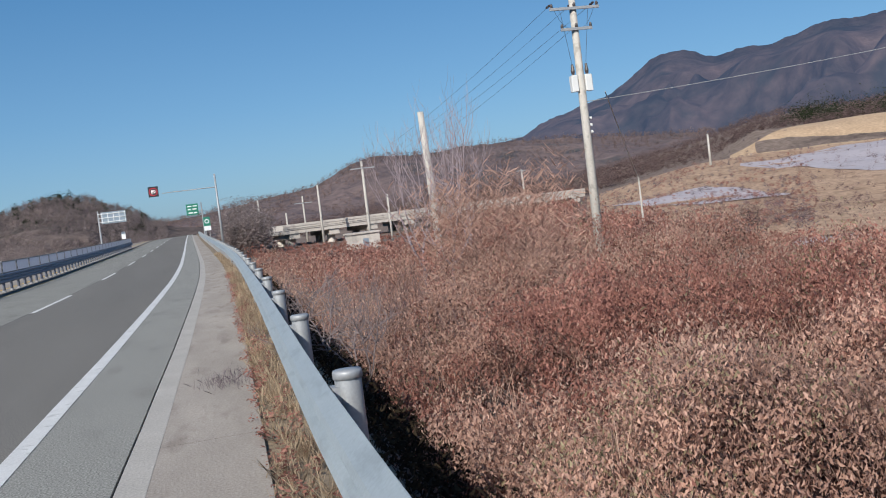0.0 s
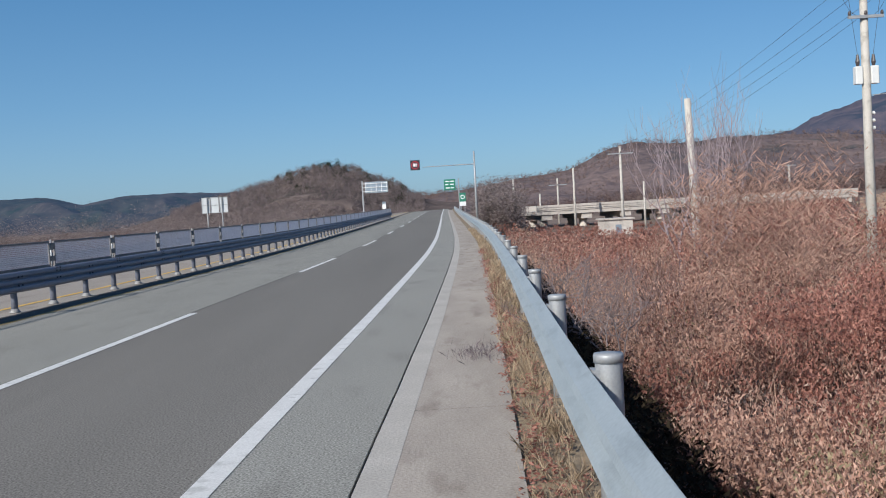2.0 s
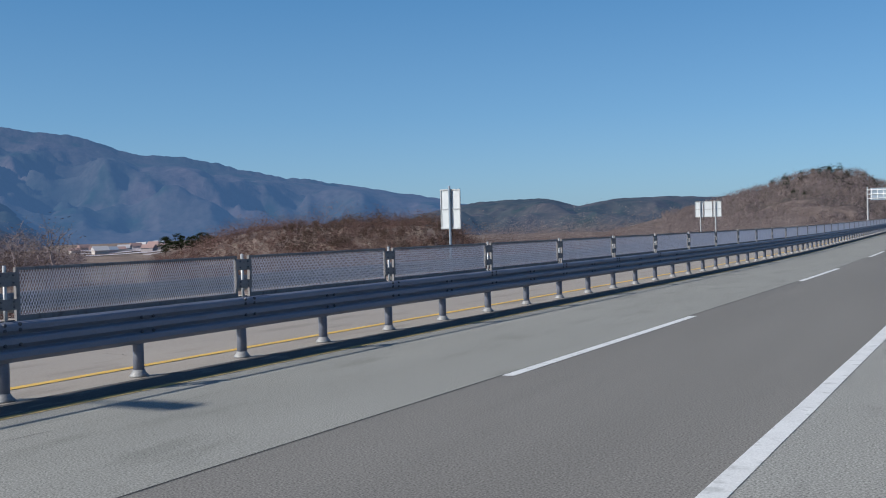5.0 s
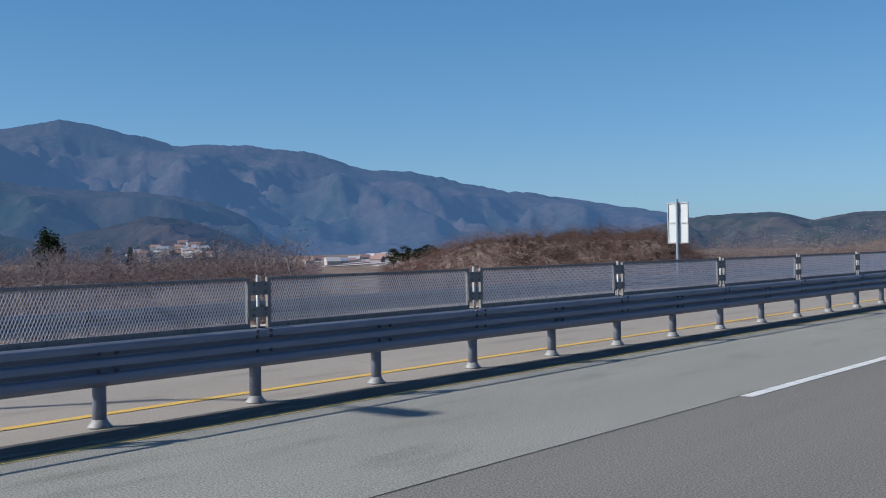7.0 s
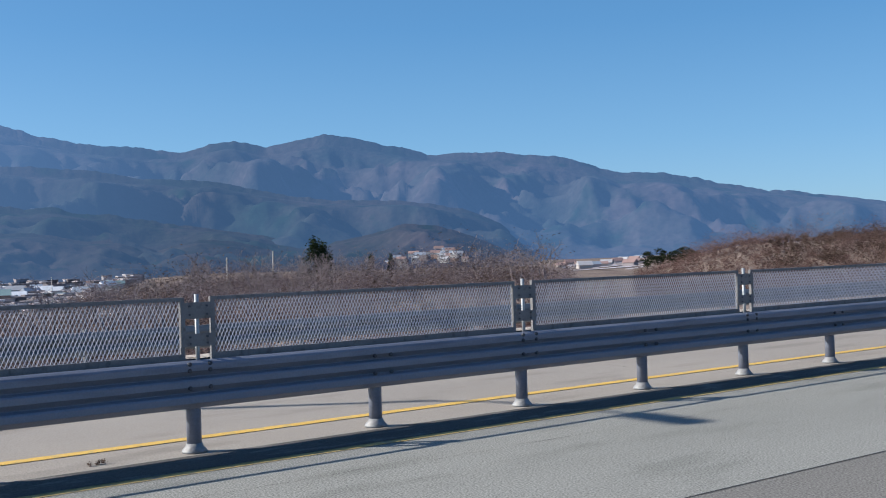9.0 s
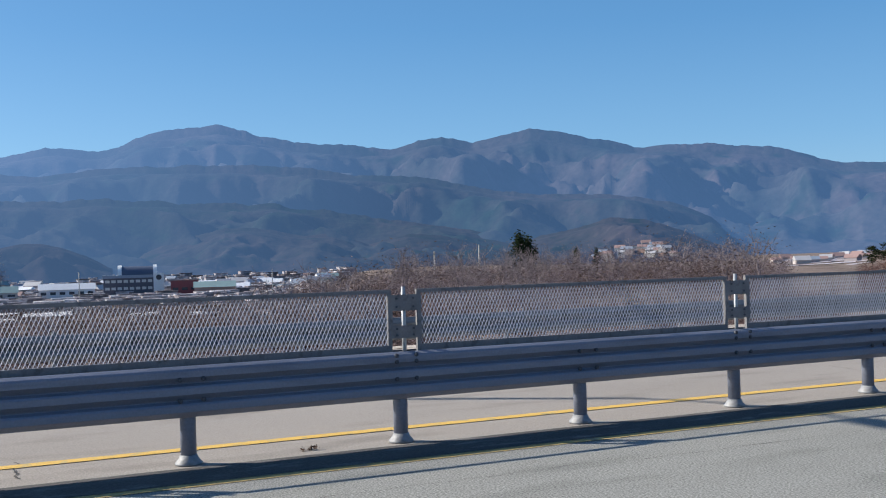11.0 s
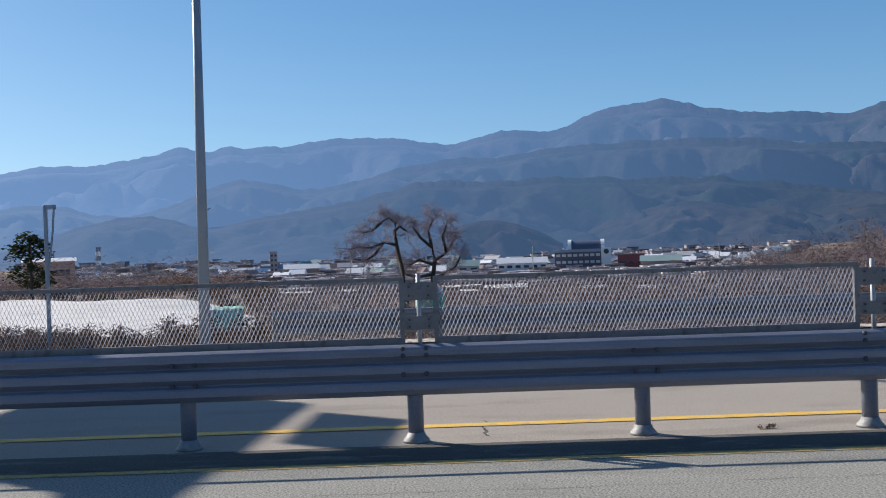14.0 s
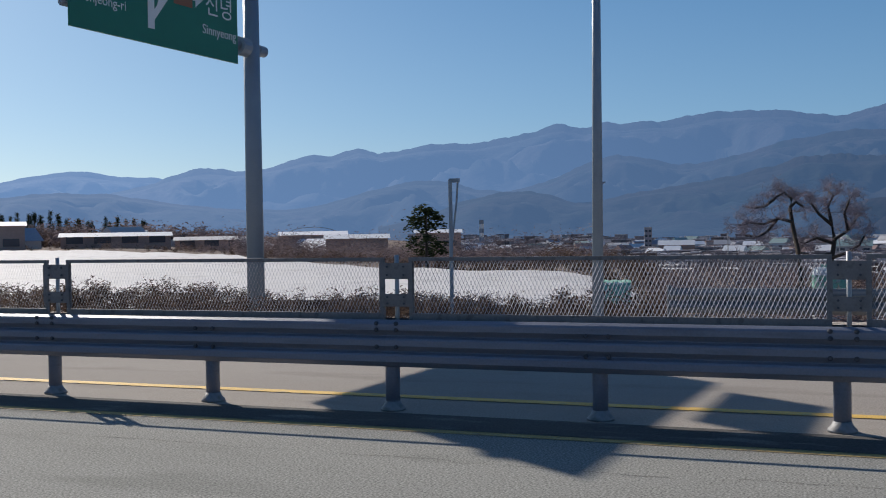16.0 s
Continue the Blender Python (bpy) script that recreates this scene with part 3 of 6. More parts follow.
def mesh_panel():
    m = Mesh()
    h = PZ1 - PZ0 - 0.09
    lean, gap, w = 0.23, 0.037, 0.0034
    k = -int(lean / gap) - 1
    while k * gap < PANEL_L:
        for d in (1, -1):
            a0 = k * gap
            ya, yb = (a0, a0 + lean * 1.0) if d > 0 else (a0 + lean, a0)
            za, zb = 0.0, h
            lo, hi = min(ya, yb), max(ya, yb)
            if lo < 0 or hi > PANEL_L:
                # clip at the ends
                s0, s1 = 0.0, 1.0
                dy = yb - ya
                for s_lim in (0.0, PANEL_L):
                    s = (s_lim - ya) / dy
                    if 0 < s < 1:
                        if (s_lim == 0.0) == (dy > 0):
                            s0 = max(s0, s)
                        else:
                            s1 = min(s1, s)
                if ya < 0 and yb < 0 or ya > PANEL_L and yb > PANEL_L or s1 - s0 < 0.05:
                    continue
                ya, yb, za, zb = ya + dy * s0, ya + dy * s1, h * s0, h * s1
            x = 0.004 * d
            ww, t = (w, 0.0028) if d > 0 else (w * 0.95, 0.0027)
            m.quad((x - t, ya - ww, za), (x + t, ya + ww, za), (x + t, yb + ww, zb), (x - t, yb - ww, zb))
        k += 1
    m.v = [(a, b, c + PZ0 + 0.06) for a, b, c in m.v]
    return m


MESH_DATA = mesh_panel().data("mesh", MESH_STEEL)
FRAME_TOP = Mesh().box(-0.02, 0.02, 0, PANEL_L, PZ1 - 0.035, PZ1).data("top_bar", FENCE_STEEL)
FRAME_LOW = Mesh().box(-0.02, 0.02, 0, PANEL_L, PZ0, PZ0 + 0.07).data("bottom_bar", FENCE_STEEL)
FRAME_END = Mesh().box(-0.018, 0.018, 0.0, 0.04, PZ0 + 0.072, PZ1 - 0.035).data("end_bar", FENCE_STEEL)
FPOST = Mesh().tube([(0, 0, 0.6), (0, 0, 1.475)], 0.021, 10).data("tube", GALV, True)
PLATE = Mesh()
for z0, z1 in ((1.245, 1.40), (0.985, 1.105)):
    PLATE.box(0.024, 0.032, -0.17, 0.17, z0, z1)
PLATE.box(0.022, 0.03, -0.17, -0.125, 1.105, 1.245).box(0.022, 0.03, 0.125, 0.17, 1.105, 1.245)
PLATE = PLATE.data("bracket_plate", FENCE_STEEL)
PBOLT = Mesh().tube([(0, 0, 0), (0.014, 0, 0)], 0.011, 6).data("bolt", BOLT)
for k in range(-6, 40):
    y = P0 + 4 * k + 0.06
    near = -14 < y < 40
    q = math.degrees(math.atan2(bend(y) - bend(y + 4), 4))
    p = thing("fence_post", bend(y) + MEDIAN, y, rise(y), "grey steel fence post with bolted bracket plates", "fence post", "median fence posts", q)
    part("tube", FPOST, None, p)
    part("bracket_plate", PLATE, None, p)
    if near:
        for by in (-0.085, 0.085):
            for bz in (1.365, 1.285, 1.075, 1.015):
                part("bolt", PBOLT, None, p).location = (0.031, by, bz)
    f = thing("mesh_panel", bend(y + 0.13) + MEDIAN, y + 0.13, rise(y), "grey expanded-metal glare fence panel in a steel frame", "fence panel", "median fence panels", q)
    part("mesh", MESH_DATA, None, f, "slanting diamond mesh")
    part("top_bar", FRAME_TOP, None, f)
    part("bottom_bar", FRAME_LOW, None, f)
    part("end_bar", FRAME_END, None, f)
    e = part("end_bar", FRAME_END, None, f)
    e.location.y = PANEL_L - 0.04

# roadside rail on the right: two-ribbed pale beam on fat round posts
POSTS_Y = [5.72 + 3.6 * k for k in range(-5, 60)]
R_POST = Mesh().tube([(0, 0, -1.2), (0, 0, 0.84), (0, 0, 0.875), (0, 0, 0.885)], [0.075, 0.075, 0.07, 0.05], 14).data("tube", GALV, True)
R_CAP = Mesh().tube([(0, 0, 0.835), (0, 0, 0.87), (0, 0, 0.882)], [0.083, 0.083, 0.079], 14).data("cap", GALV, True)
R_BLOCK = Mesh().box(-0.098, -0.05, -0.05, 0.05, 0.48, 0.80).data("spacer_block", GALV)
BOLT_SIDE = Mesh().tube([(0, 0, 0), (-0.02, 0, 0)], 0.016, 6).data("bolt", GALV)
profile2 = corrugated(2, 0.4, 0.1)
RAIL_U = 1.03
for y in POSTS_Y:
    x = bend(y, 1) + RAIL_U + 0.11
    p = thing("roadside_post", x, y, rise(y), "fat round grey steel post of the roadside rail", "post", "roadside rail posts")
    part("tube", R_POST, None, p)
    part("cap", R_CAP, None, p, "pale domed cap")
    part("spacer_block", R_BLOCK, None, p)
for a in POSTS_Y[:-1]:
    r = thing("roadside_rail", bend(a, 1) + RAIL_U, a, rise(a), "pale blue-grey two-ribbed steel guard rail", "guard rail", "roadside guard rails")
    m = rail_beam(a, a + 3.599, RAIL_U, -1, 0.4, profile2)
    m.v = [(p[0] - bend(a, 1) - RAIL_U, p[1] - a, p[2] - rise(a)) for p in m.v]
    part("beam", m, RAIL_PALE, r)
    if a < 45:
        for dy in (-0.06, 0.06):
            for bz in (0.6,):
                b = part("bolt", BOLT_SIDE, None, r)
                b.location = (0.002, dy + 0.1, bz)

# rail along the far carriageway
FAR_RAIL = -17.3
for k in range(0, 45):
    y = -2.8 + 4 * k
    r = thing("far_rail", bend(y) + FAR_RAIL, y, rise(y), "weathered grey two-ribbed guard rail of the far carriageway", "guard rail", "far guard rails")
    m = rail_beam(y, y + 3.999, FAR_RAIL, 1, 0.30, corrugated(2, 0.40, 0.085) + [(-0.035, 0.405)])
    m.v = [(p[0] - bend(y) - FAR_RAIL, p[1] - y, p[2] - rise(y)) for p in m.v]
    part("beam", m, RAIL_DARK, r)
    if y < 60:
        for dy in (0.1, 3.9):
            b = part("bolt", BOLT_HEAD, None, r)
            b.location = (0.004 + bend(y + dy) - bend(y), dy, 0.51)
    p = thing("far_post", bend(y) + FAR_RAIL - 0.08, y, rise(y), "grey steel post of the far guard rail", "post", "far rail posts")
    part("tube", Mesh().tube([(0, 0, -0.9), (0, 0, 0.75)], 0.045, 8), RAIL_DARK, p)


# ---- vegetation ----
def foliage(name, c1, c2, c3, rough=0.9):
    """Leaves, each with a shade of its own."""
    m = bpy.data.materials.new(name)
    m.use_nodes = True
    n, l = m.node_tree.nodes, m.node_tree.links
    geo = n.new("ShaderNodeNewGeometry")
    ramp = n.new("ShaderNodeValToRGB")
    ramp.color_ramp.elements[0].color, ramp.color_ramp.elements[1].color = (*c1, 1), (*c3, 1)
    mid = ramp.color_ramp.elements.new(0.5)
    mid.color = (*c2, 1)
    l.new(geo.outputs["Random Per Island"], ramp.inputs["Fac"])
    co = n.new("ShaderNodeTexCoord")
    patch = n.new("ShaderNodeTexNoise")
    patch.inputs["Scale"].default_value, patch.inputs["Detail"].default_value = 0.55, 3
    l.new(co.outputs["Object"], patch.inputs["Vector"])
    rng = n.new("ShaderNodeMapRange")
    rng.inputs["From Min"].default_value, rng.inputs["From Max"].default_value = 0.3, 0.7
    rng.inputs["To Min"].default_value, rng.inputs["To Max"].default_value = 0.62, 1.24
    l.new(patch.outputs["Fac"], rng.inputs["Value"])
    mul = n.new("ShaderNodeVectorMath")
    mul.operation = "SCALE"
    l.new(ramp.outputs["Color"], mul.inputs[0])
    l.new(rng.outputs[0], mul.inputs["Scale"])
    b = n["Principled BSDF"]
    l.new(mul.outputs[0], b.inputs["Base Color"])
    b.inputs["Roughness"].default_value = rough
    b.inputs["Specular IOR Level"].default_value = 0.1
    # thin leaves and twigs let part of the light through
    thin, both = n.new("ShaderNodeBsdfTranslucent"), n.new("ShaderNodeMixShader")
    l.new(mul.outputs[0], thin.inputs["Color"])
    both.inputs["Fac"].default_value = 0.35
    l.new(b.outputs[0], both.inputs[1])
    l.new(thin.outputs[0], both.inputs[2])
    l.new(both.outputs[0], n["Material Output"].inputs["Surface"])
    return m


RUSSET = foliage("russet_leaves", (0.234, 0.101, 0.083), (0.393, 0.189, 0.149), (0.553, 0.293, 0.229))
OLIVE = foliage("greenish_tan_weeds", (0.17, 0.14, 0.085), (0.31, 0.255, 0.155), (0.44, 0.37, 0.24))
FADED = foliage("faded_vine_leaves", (0.357, 0.210, 0.163), (0.525, 0.326, 0.252), (0.662, 0.431, 0.341))
STRAW = foliage("straw", (0.335, 0.2, 0.155), (0.50, 0.335, 0.26), (0.60, 0.44, 0.345))
TWIG = foliage("bare_twigs", (0.125, 0.096, 0.106), (0.205, 0.162, 0.174), (0.31, 0.253, 0.27))
VERGE = foliage("verge_grass", (0.31, 0.225, 0.155), (0.49, 0.375, 0.255), (0.60, 0.48, 0.345))
RED_CROWN = foliage("red_brown_crowns", (0.095, 0.066, 0.062), (0.175, 0.12, 0.11), (0.27, 0.195, 0.18))
THICKET = foliage("thicket_twigs", (0.095, 0.073, 0.079), (0.18, 0.14, 0.146), (0.33, 0.265, 0.268))
DUSK_CROWN = foliage("dark_brown_crowns", (0.135, 0.093, 0.081), (0.226, 0.160, 0.139), (0.331, 0.244, 0.217))
HILL_CROWN = foliage("grey_brown_crowns", (0.156, 0.125, 0.120), (0.267, 0.215, 0.203), (0.397, 0.332, 0.312))
# near-black leaf colour standing in for shade behind the rail
GAP_SHADE = foliage("gap_shade_growth", (0.015, 0.011, 0.008), (0.035, 0.026, 0.018), (0.065, 0.05, 0.03))
# darker copy of the vine colours, for painted shade under the mounds
VINE_SHADE = foliage("vine_shade_leaves", (0.10, 0.05, 0.04), (0.18, 0.098, 0.078), (0.28, 0.165, 0.132))
PURPLE = foliage("purple_twigs", (0.15, 0.09, 0.085), (0.26, 0.17, 0.155), (0.36, 0.26, 0.24))
MOUND = foliage("red_mound_brush", (0.09, 0.053, 0.046), (0.18, 0.112, 0.095), (0.28, 0.185, 0.158))
PINE = foliage("pine_needles", (0.015, 0.025, 0.012), (0.03, 0.045, 0.02), (0.05, 0.06, 0.03))
SHRUB_DARK = foliage("dark_shrub", (0.05, 0.034, 0.028), (0.11, 0.075, 0.06), (0.19, 0.135, 0.105))
BARK = surface("dark_bark", (0.035, 0.028, 0.025), (0.07, 0.055, 0.045), 3, 0.95, 0, 0.6, 30, contrast=0.3)
BARK_PALE = surface("grey_bark", (0.165, 0.132, 0.132), (0.27, 0.22, 0.218), 2, 0.95, 0, 0.6, 30, contrast=0.3)


def fast(name, verts, size, material, label, category, parent=None):
    """A mesh of loose faces with size corners each."""
    me = bpy.data.meshes.new(name)
    n = len(verts)
    me.vertices.add(n)
    me.vertices.foreach_set("co", np.ascontiguousarray(verts, dtype=np.float32).ravel())
    me.loops.add(n)
    me.loops.foreach_set("vertex_index", np.arange(n, dtype=np.int32))
    me.polygons.add(n // size)
    me.polygons.foreach_set("loop_start", np.arange(0, n, size, dtype=np.int32))
    me.update(calc_edges=True)
    me.materials.append(material)
    ob = new(name, me)
    if parent:
        ob.parent = parent
        return tagged(ob, label=label, kind="stuff")
    return tagged(ob, label, category, "", "stuff")


def leaves(centre, spread, count, size, rng, droop=0.6, slim=0.45, corners=4):
    """Diamond leaves round the centres: centre (n, 3), spread (n, 3), size (n,)."""
    c = np.repeat(centre, count, 0)
    s = np.repeat(spread, count, 0)
    z = np.repeat(size, count) * rng.uniform(0.6, 1.4, len(c))
    off = rng.normal(0, 0.5, (len(c), 3)).clip(-1.1, 1.1)
    p = c + off * s
    a = rng.uniform(0, 2 * math.pi, len(c))
    d = np.stack([np.cos(a) * (1 - droop), np.sin(a) * (1 - droop), -droop * rng.uniform(0.2, 1.3, len(c))], -1)
    d /= np.linalg.norm(d, axis=1, keepdims=True)
    q = rng.normal(0, 1, (len(c), 3))
    w = np.cross(d, q)
    w /= np.linalg.norm(w, axis=1, keepdims=True) + 1e-9
    h = z[:, None]
    if corners == 3:
        v = np.stack([p - d * h, p + w * h * slim * 1.7, p + d * h], 1)
    else:
        v = np.stack([p - d * h, p + w * h * slim, p + d * h, p - w * h * slim], 1)
    return v.reshape(-1, 3)


def blades(base, height, width, lean, rng):
    """Upright tapering blades: base (n, 3)."""
    n = len(base)
    a = rng.uniform(0, 2 * math.pi, n)
    side = np.stack([np.cos(a), np.sin(a), 0 * a], -1)
    b = rng.uniform(0, 2 * math.pi, n)
    l = lean * rng.uniform(0.2, 1.0, n)
    tip = base + np.stack([np.cos(b) * l * height, np.sin(b) * l * height, height * np.sqrt(np.clip(1 - l * l, 0.1, 1))], -1)
    mid = base * 0.45 + tip * 0.55 + np.stack([0 * a, 0 * a, 0.06 * height], -1)
    w = width[:, None] * side
    v = np.stack([base - w, base + w, mid + w * 0.8, tip + w * 0.15, tip - w * 0.15, mid - w * 0.8], 1)
    return v.reshape(-1, 3)


def scatter(n, az0, az1, r0, r1, rng, power=1.0):
    az = np.radians(rng.uniform(az0, az1, n))
    r = r0 * (r1 / r0) ** (rng.uniform(0, 1, n) ** power)
    return -r * np.sin(az), r * np.cos(az), r, np.degrees(az)


rng = np.random.default_rng(5)
# mounds of dry vines: place, radius and height
x, y, r, az = scatter(330, -54, 4, 3.0, 64, rng, 0.8)
MOUNDS = np.stack([x, y, rng.uniform(0.6, 1.3, 330) * (0.8 + 0.024 * r), rng.uniform(0.45, 1.3, 330)], -1)
# larger hummocks grown over young bushes
x, y, r, az = scatter(44, -46, -2, 5.5, 26, rng)
MOUNDS = np.concatenate([MOUNDS, np.stack([x, y, rng.uniform(0.8, 1.5, 44) * (0.85 + 0.02 * r), rng.uniform(1.3, 2.05, 44)], -1)])


def scrub_top(x, y):
    """How high the scrub stands over the ground on the right."""
    x, y = np.asarray(x, float), np.asarray(y, float)
    r = np.hypot(x, y)
    az = np.degrees(np.arctan2(-x, y))
    h = 0.3 + 0.2 * wobble(x, y, 5.0, 1.0) + 0.2 * wobble(x, y, 0.8, 4.0)
    bump = np.zeros_like(h)
    for mx, my, mr, mh in MOUNDS:
        q = 1 - ((x - mx) ** 2 + (y - my) ** 2) / mr ** 2
        bump = np.maximum(bump, mh * np.sqrt(np.clip(q, 0, 1)))
    h = h + bump
    h = h + 1.5 * np.exp(-((az + 17.3) / 3.9) ** 2) * soft(17, 24, r) * soft(40, 30, r)
    h = h + 0.6 * soft(-6, -4, az) * soft(12, 30, r)
    return np.maximum(0.15, h) * (1 - 0.55 * soft(-28, -32, az) * soft(22, 30, r))


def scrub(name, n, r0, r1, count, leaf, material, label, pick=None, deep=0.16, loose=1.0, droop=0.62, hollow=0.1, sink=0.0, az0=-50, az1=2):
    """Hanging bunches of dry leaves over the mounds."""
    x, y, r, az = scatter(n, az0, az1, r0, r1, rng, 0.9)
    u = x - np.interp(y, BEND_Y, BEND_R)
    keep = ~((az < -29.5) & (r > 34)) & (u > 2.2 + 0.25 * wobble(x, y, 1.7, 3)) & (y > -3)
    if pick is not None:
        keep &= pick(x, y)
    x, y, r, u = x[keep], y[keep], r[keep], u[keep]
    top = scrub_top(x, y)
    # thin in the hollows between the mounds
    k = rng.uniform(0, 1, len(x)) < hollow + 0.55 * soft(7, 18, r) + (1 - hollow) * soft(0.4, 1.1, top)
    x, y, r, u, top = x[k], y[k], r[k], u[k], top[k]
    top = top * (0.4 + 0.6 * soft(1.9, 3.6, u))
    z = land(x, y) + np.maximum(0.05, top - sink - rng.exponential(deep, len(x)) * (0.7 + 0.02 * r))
    c = np.stack([x, y, z], -1)
    w = loose * (0.12 + 0.0085 * r) * rng.uniform(0.5, 1.5, len(x))
    v = leaves(c, np.stack([w, w, 1.15 * w], -1), count, leaf * (0.6 + 0.031 * r), rng, droop, 0.42, 3)
    return fast(name, v, 3, material, label, "scrub")


def patchy(seed, size, lo, hi=9.0):
    def chosen(x, y):
        v = wobble(x, y, size, seed) + 0.5 * wobble(x, y, size * 0.31, seed + 3) + rng.uniform(-0.18, 0.18, len(x))
        return (v > lo) & (v < hi)
    return chosen


scrub("russet_scrub", 8200, 3.0, 48, 76, 0.027, RUSSET, "dense russet dried vines hanging in mounds on the embankment", patchy(1.5, 4.2, 0.0), 0.18)
scrub("faded_scrub", 8200, 3.0, 55, 76, 0.026, FADED, "faded pinkish-tan dried vines hanging in mounds on the embankment", patchy(1.5, 4.2, -9, 0.08), 0.18)
scrub("pale_scrub", 3000, 15, 60, 50, 0.021, STRAW, "pale tan dry grass between the vine mounds", patchy(3.1, 5.0, -0.5), 0.05, 1.3, hollow=0.8)
scrub("straw_scrub", 2600, 3.0, 60, 50, 0.022, STRAW, "pale straw-coloured dry weeds among the scrub", patchy(6.5, 3.3, 0.1), 0.05, 1.5)
scrub("green_scrub", 1500, 4.0, 40, 60, 0.024, OLIVE, "greenish-tan weeds among the dry vines", patchy(9.3, 2.6, 0.55), 0.08, 1.4)
# dark leaves sunk below the mounds paint the shade in the hollows
scrub("shade_undergrowth", 4200, 3.0, 26, 36, 0.034, VINE_SHADE, "undergrowth coloured dark for the shade beneath the dry scrub", None, 0.4, 1.6, hollow=1.0, sink=0.28)
x, y, r, az = scatter(11000, -50, 1, 3, 50, rng)
u = x - np.interp(y, BEND_Y, BEND_X)
k = (u > 2.6) & ~((az < -29.5) & (r > 32))
x, y, r = x[k], y[k], r[k]
base = np.stack([x, y, land(x, y) + 0.7 * scrub_top(x, y)], -1)
fast("dry_stalks", blades(base, 0.1 + np.minimum(1.0, scrub_top(x, y)) * rng.uniform(0.08, 0.36, len(x)) * (0.35 + 0.65 * soft(3, 9, r)), 0.0012 + 0.00028 * r, 0.75, rng), 6, STRAW, "thin dry upright stalks standing out of the scrub", "stalks")
x, y, r, az = scatter(5200, -27, -2, 45, 260, rng)
k = (x - np.interp(y, BEND_Y, BEND_X) > 5)
k &= (az > -26) & ~((az < -21) & (r > 78)) & ~((az > -14) & (az < -3.8) & (r > 80))
x, y, r = x[k], y[k], r[k]
az = az[k]
c = np.stack([x, y, land(x, y) + rng.uniform(0.05, 1.0, len(x)) * (1 - 0.7 * soft(-14.5, -12.5, az) * soft(-4, -5, az))], -1)
fast("far_scrub", leaves(c, np.stack([0.5 + 0.01 * r, 0.5 + 0.01 * r, 0.35 + 0.004 * r], -1), 26, 0.05 + 0.0012 * r, rng, 0.5, 0.4, 3), 3, RUSSET, "russet scrub on the plain below the road", "scrub")

# verge of dry grass under the roadside rail, in tufts
n = 620
ty = rng.uniform(0, 1, n) ** 1.6 * 72 - 1.5
tu = 0.72 + 0.34 * rng.uniform(0, 1, n)
k = np.repeat(np.arange(n), 24)
y = ty[k] + rng.normal(0, 0.055, len(k))
uu = np.clip(tu[k] + rng.normal(0, 0.045, len(k)), 0.64, 1.2)
tall = np.repeat(rng.uniform(0.4, 1.25, n), 24)
base = np.stack([uu + np.interp(y, BEND_Y, BEND_R), y, np.interp(y, BEND_Y, RISE_T) - 0.02], -1)
fast("verge_grass", blades(base, rng.uniform(0.06, 0.26, len(y)) * tall, 0.0022 + 0.00015 * np.abs(y), 0.92, rng), 6, VERGE, "dry tan grass tufts growing along the gutter under the rail", "grass")
part("verge", band(GUTTER, 1.5, -0.03, drop=0.5), SOIL, None, "brown soil strip under the guard rail", "structure")
# blown twigs on the gutter
n = 420
yy = rng.uniform(0, 1, n) ** 1.5 * 40 - 1
c = np.stack([rng.uniform(0.66, 1.0, n) + np.interp(yy, BEND_Y, BEND_X), yy, rng.uniform(0.0, 0.07, n)], -1)
fast("verge_litter", leaves(c, np.full((n, 3), 0.07), 22, np.full(n, 0.02), rng, 0.3, 0.4), 4, RUSSET, "russet leaf litter caught in the verge grass", "leaf litter")
n = 300
base = np.stack([rng.normal(0.62, 0.16, n), rng.normal(11.9, 0.3, n), rng.uniform(0.0, 0.03, n)], -1)
fast("blown_twigs", blades(base, rng.uniform(0.04, 0.16, n), np.full(n, 0.0018), 0.99, rng), 6, TWIG, "small heap of dead twigs blown onto the gutter", "twigs")


def grow(tips, m, p, d, length, radius, depth, rnd, twist, split, up, sides=6):
    """One limb and what springs from it."""
    pts, rad = [p], [radius]
    for i in range(4):
        d = (d + Vector((rnd.gauss(0, twist), rnd.gauss(0, twist), rnd.gauss(0, twist) + up))).normalized()
        p = p + d * (length / 4)
        pts.append(p)
        rad.append(radius * (1 - 0.13 * (i + 1)))
    m.tube(pts, rad, sides if depth > 1 else 3, False)
    tips.append((p, d))
    if depth > 0:
        for k in range(split):
            at = pts[rnd.choice((2, 3, 4))] if k else p
            e = (d + Vector((rnd.gauss(0, 0.75), rnd.gauss(0, 0.75), rnd.gauss(0.1, 0.45)))).normalized()
            grow(tips, m, at, e, length * rnd.uniform(0.55, 0.82), radius * 0.52, depth - 1, rnd, twist, split, up, sides)


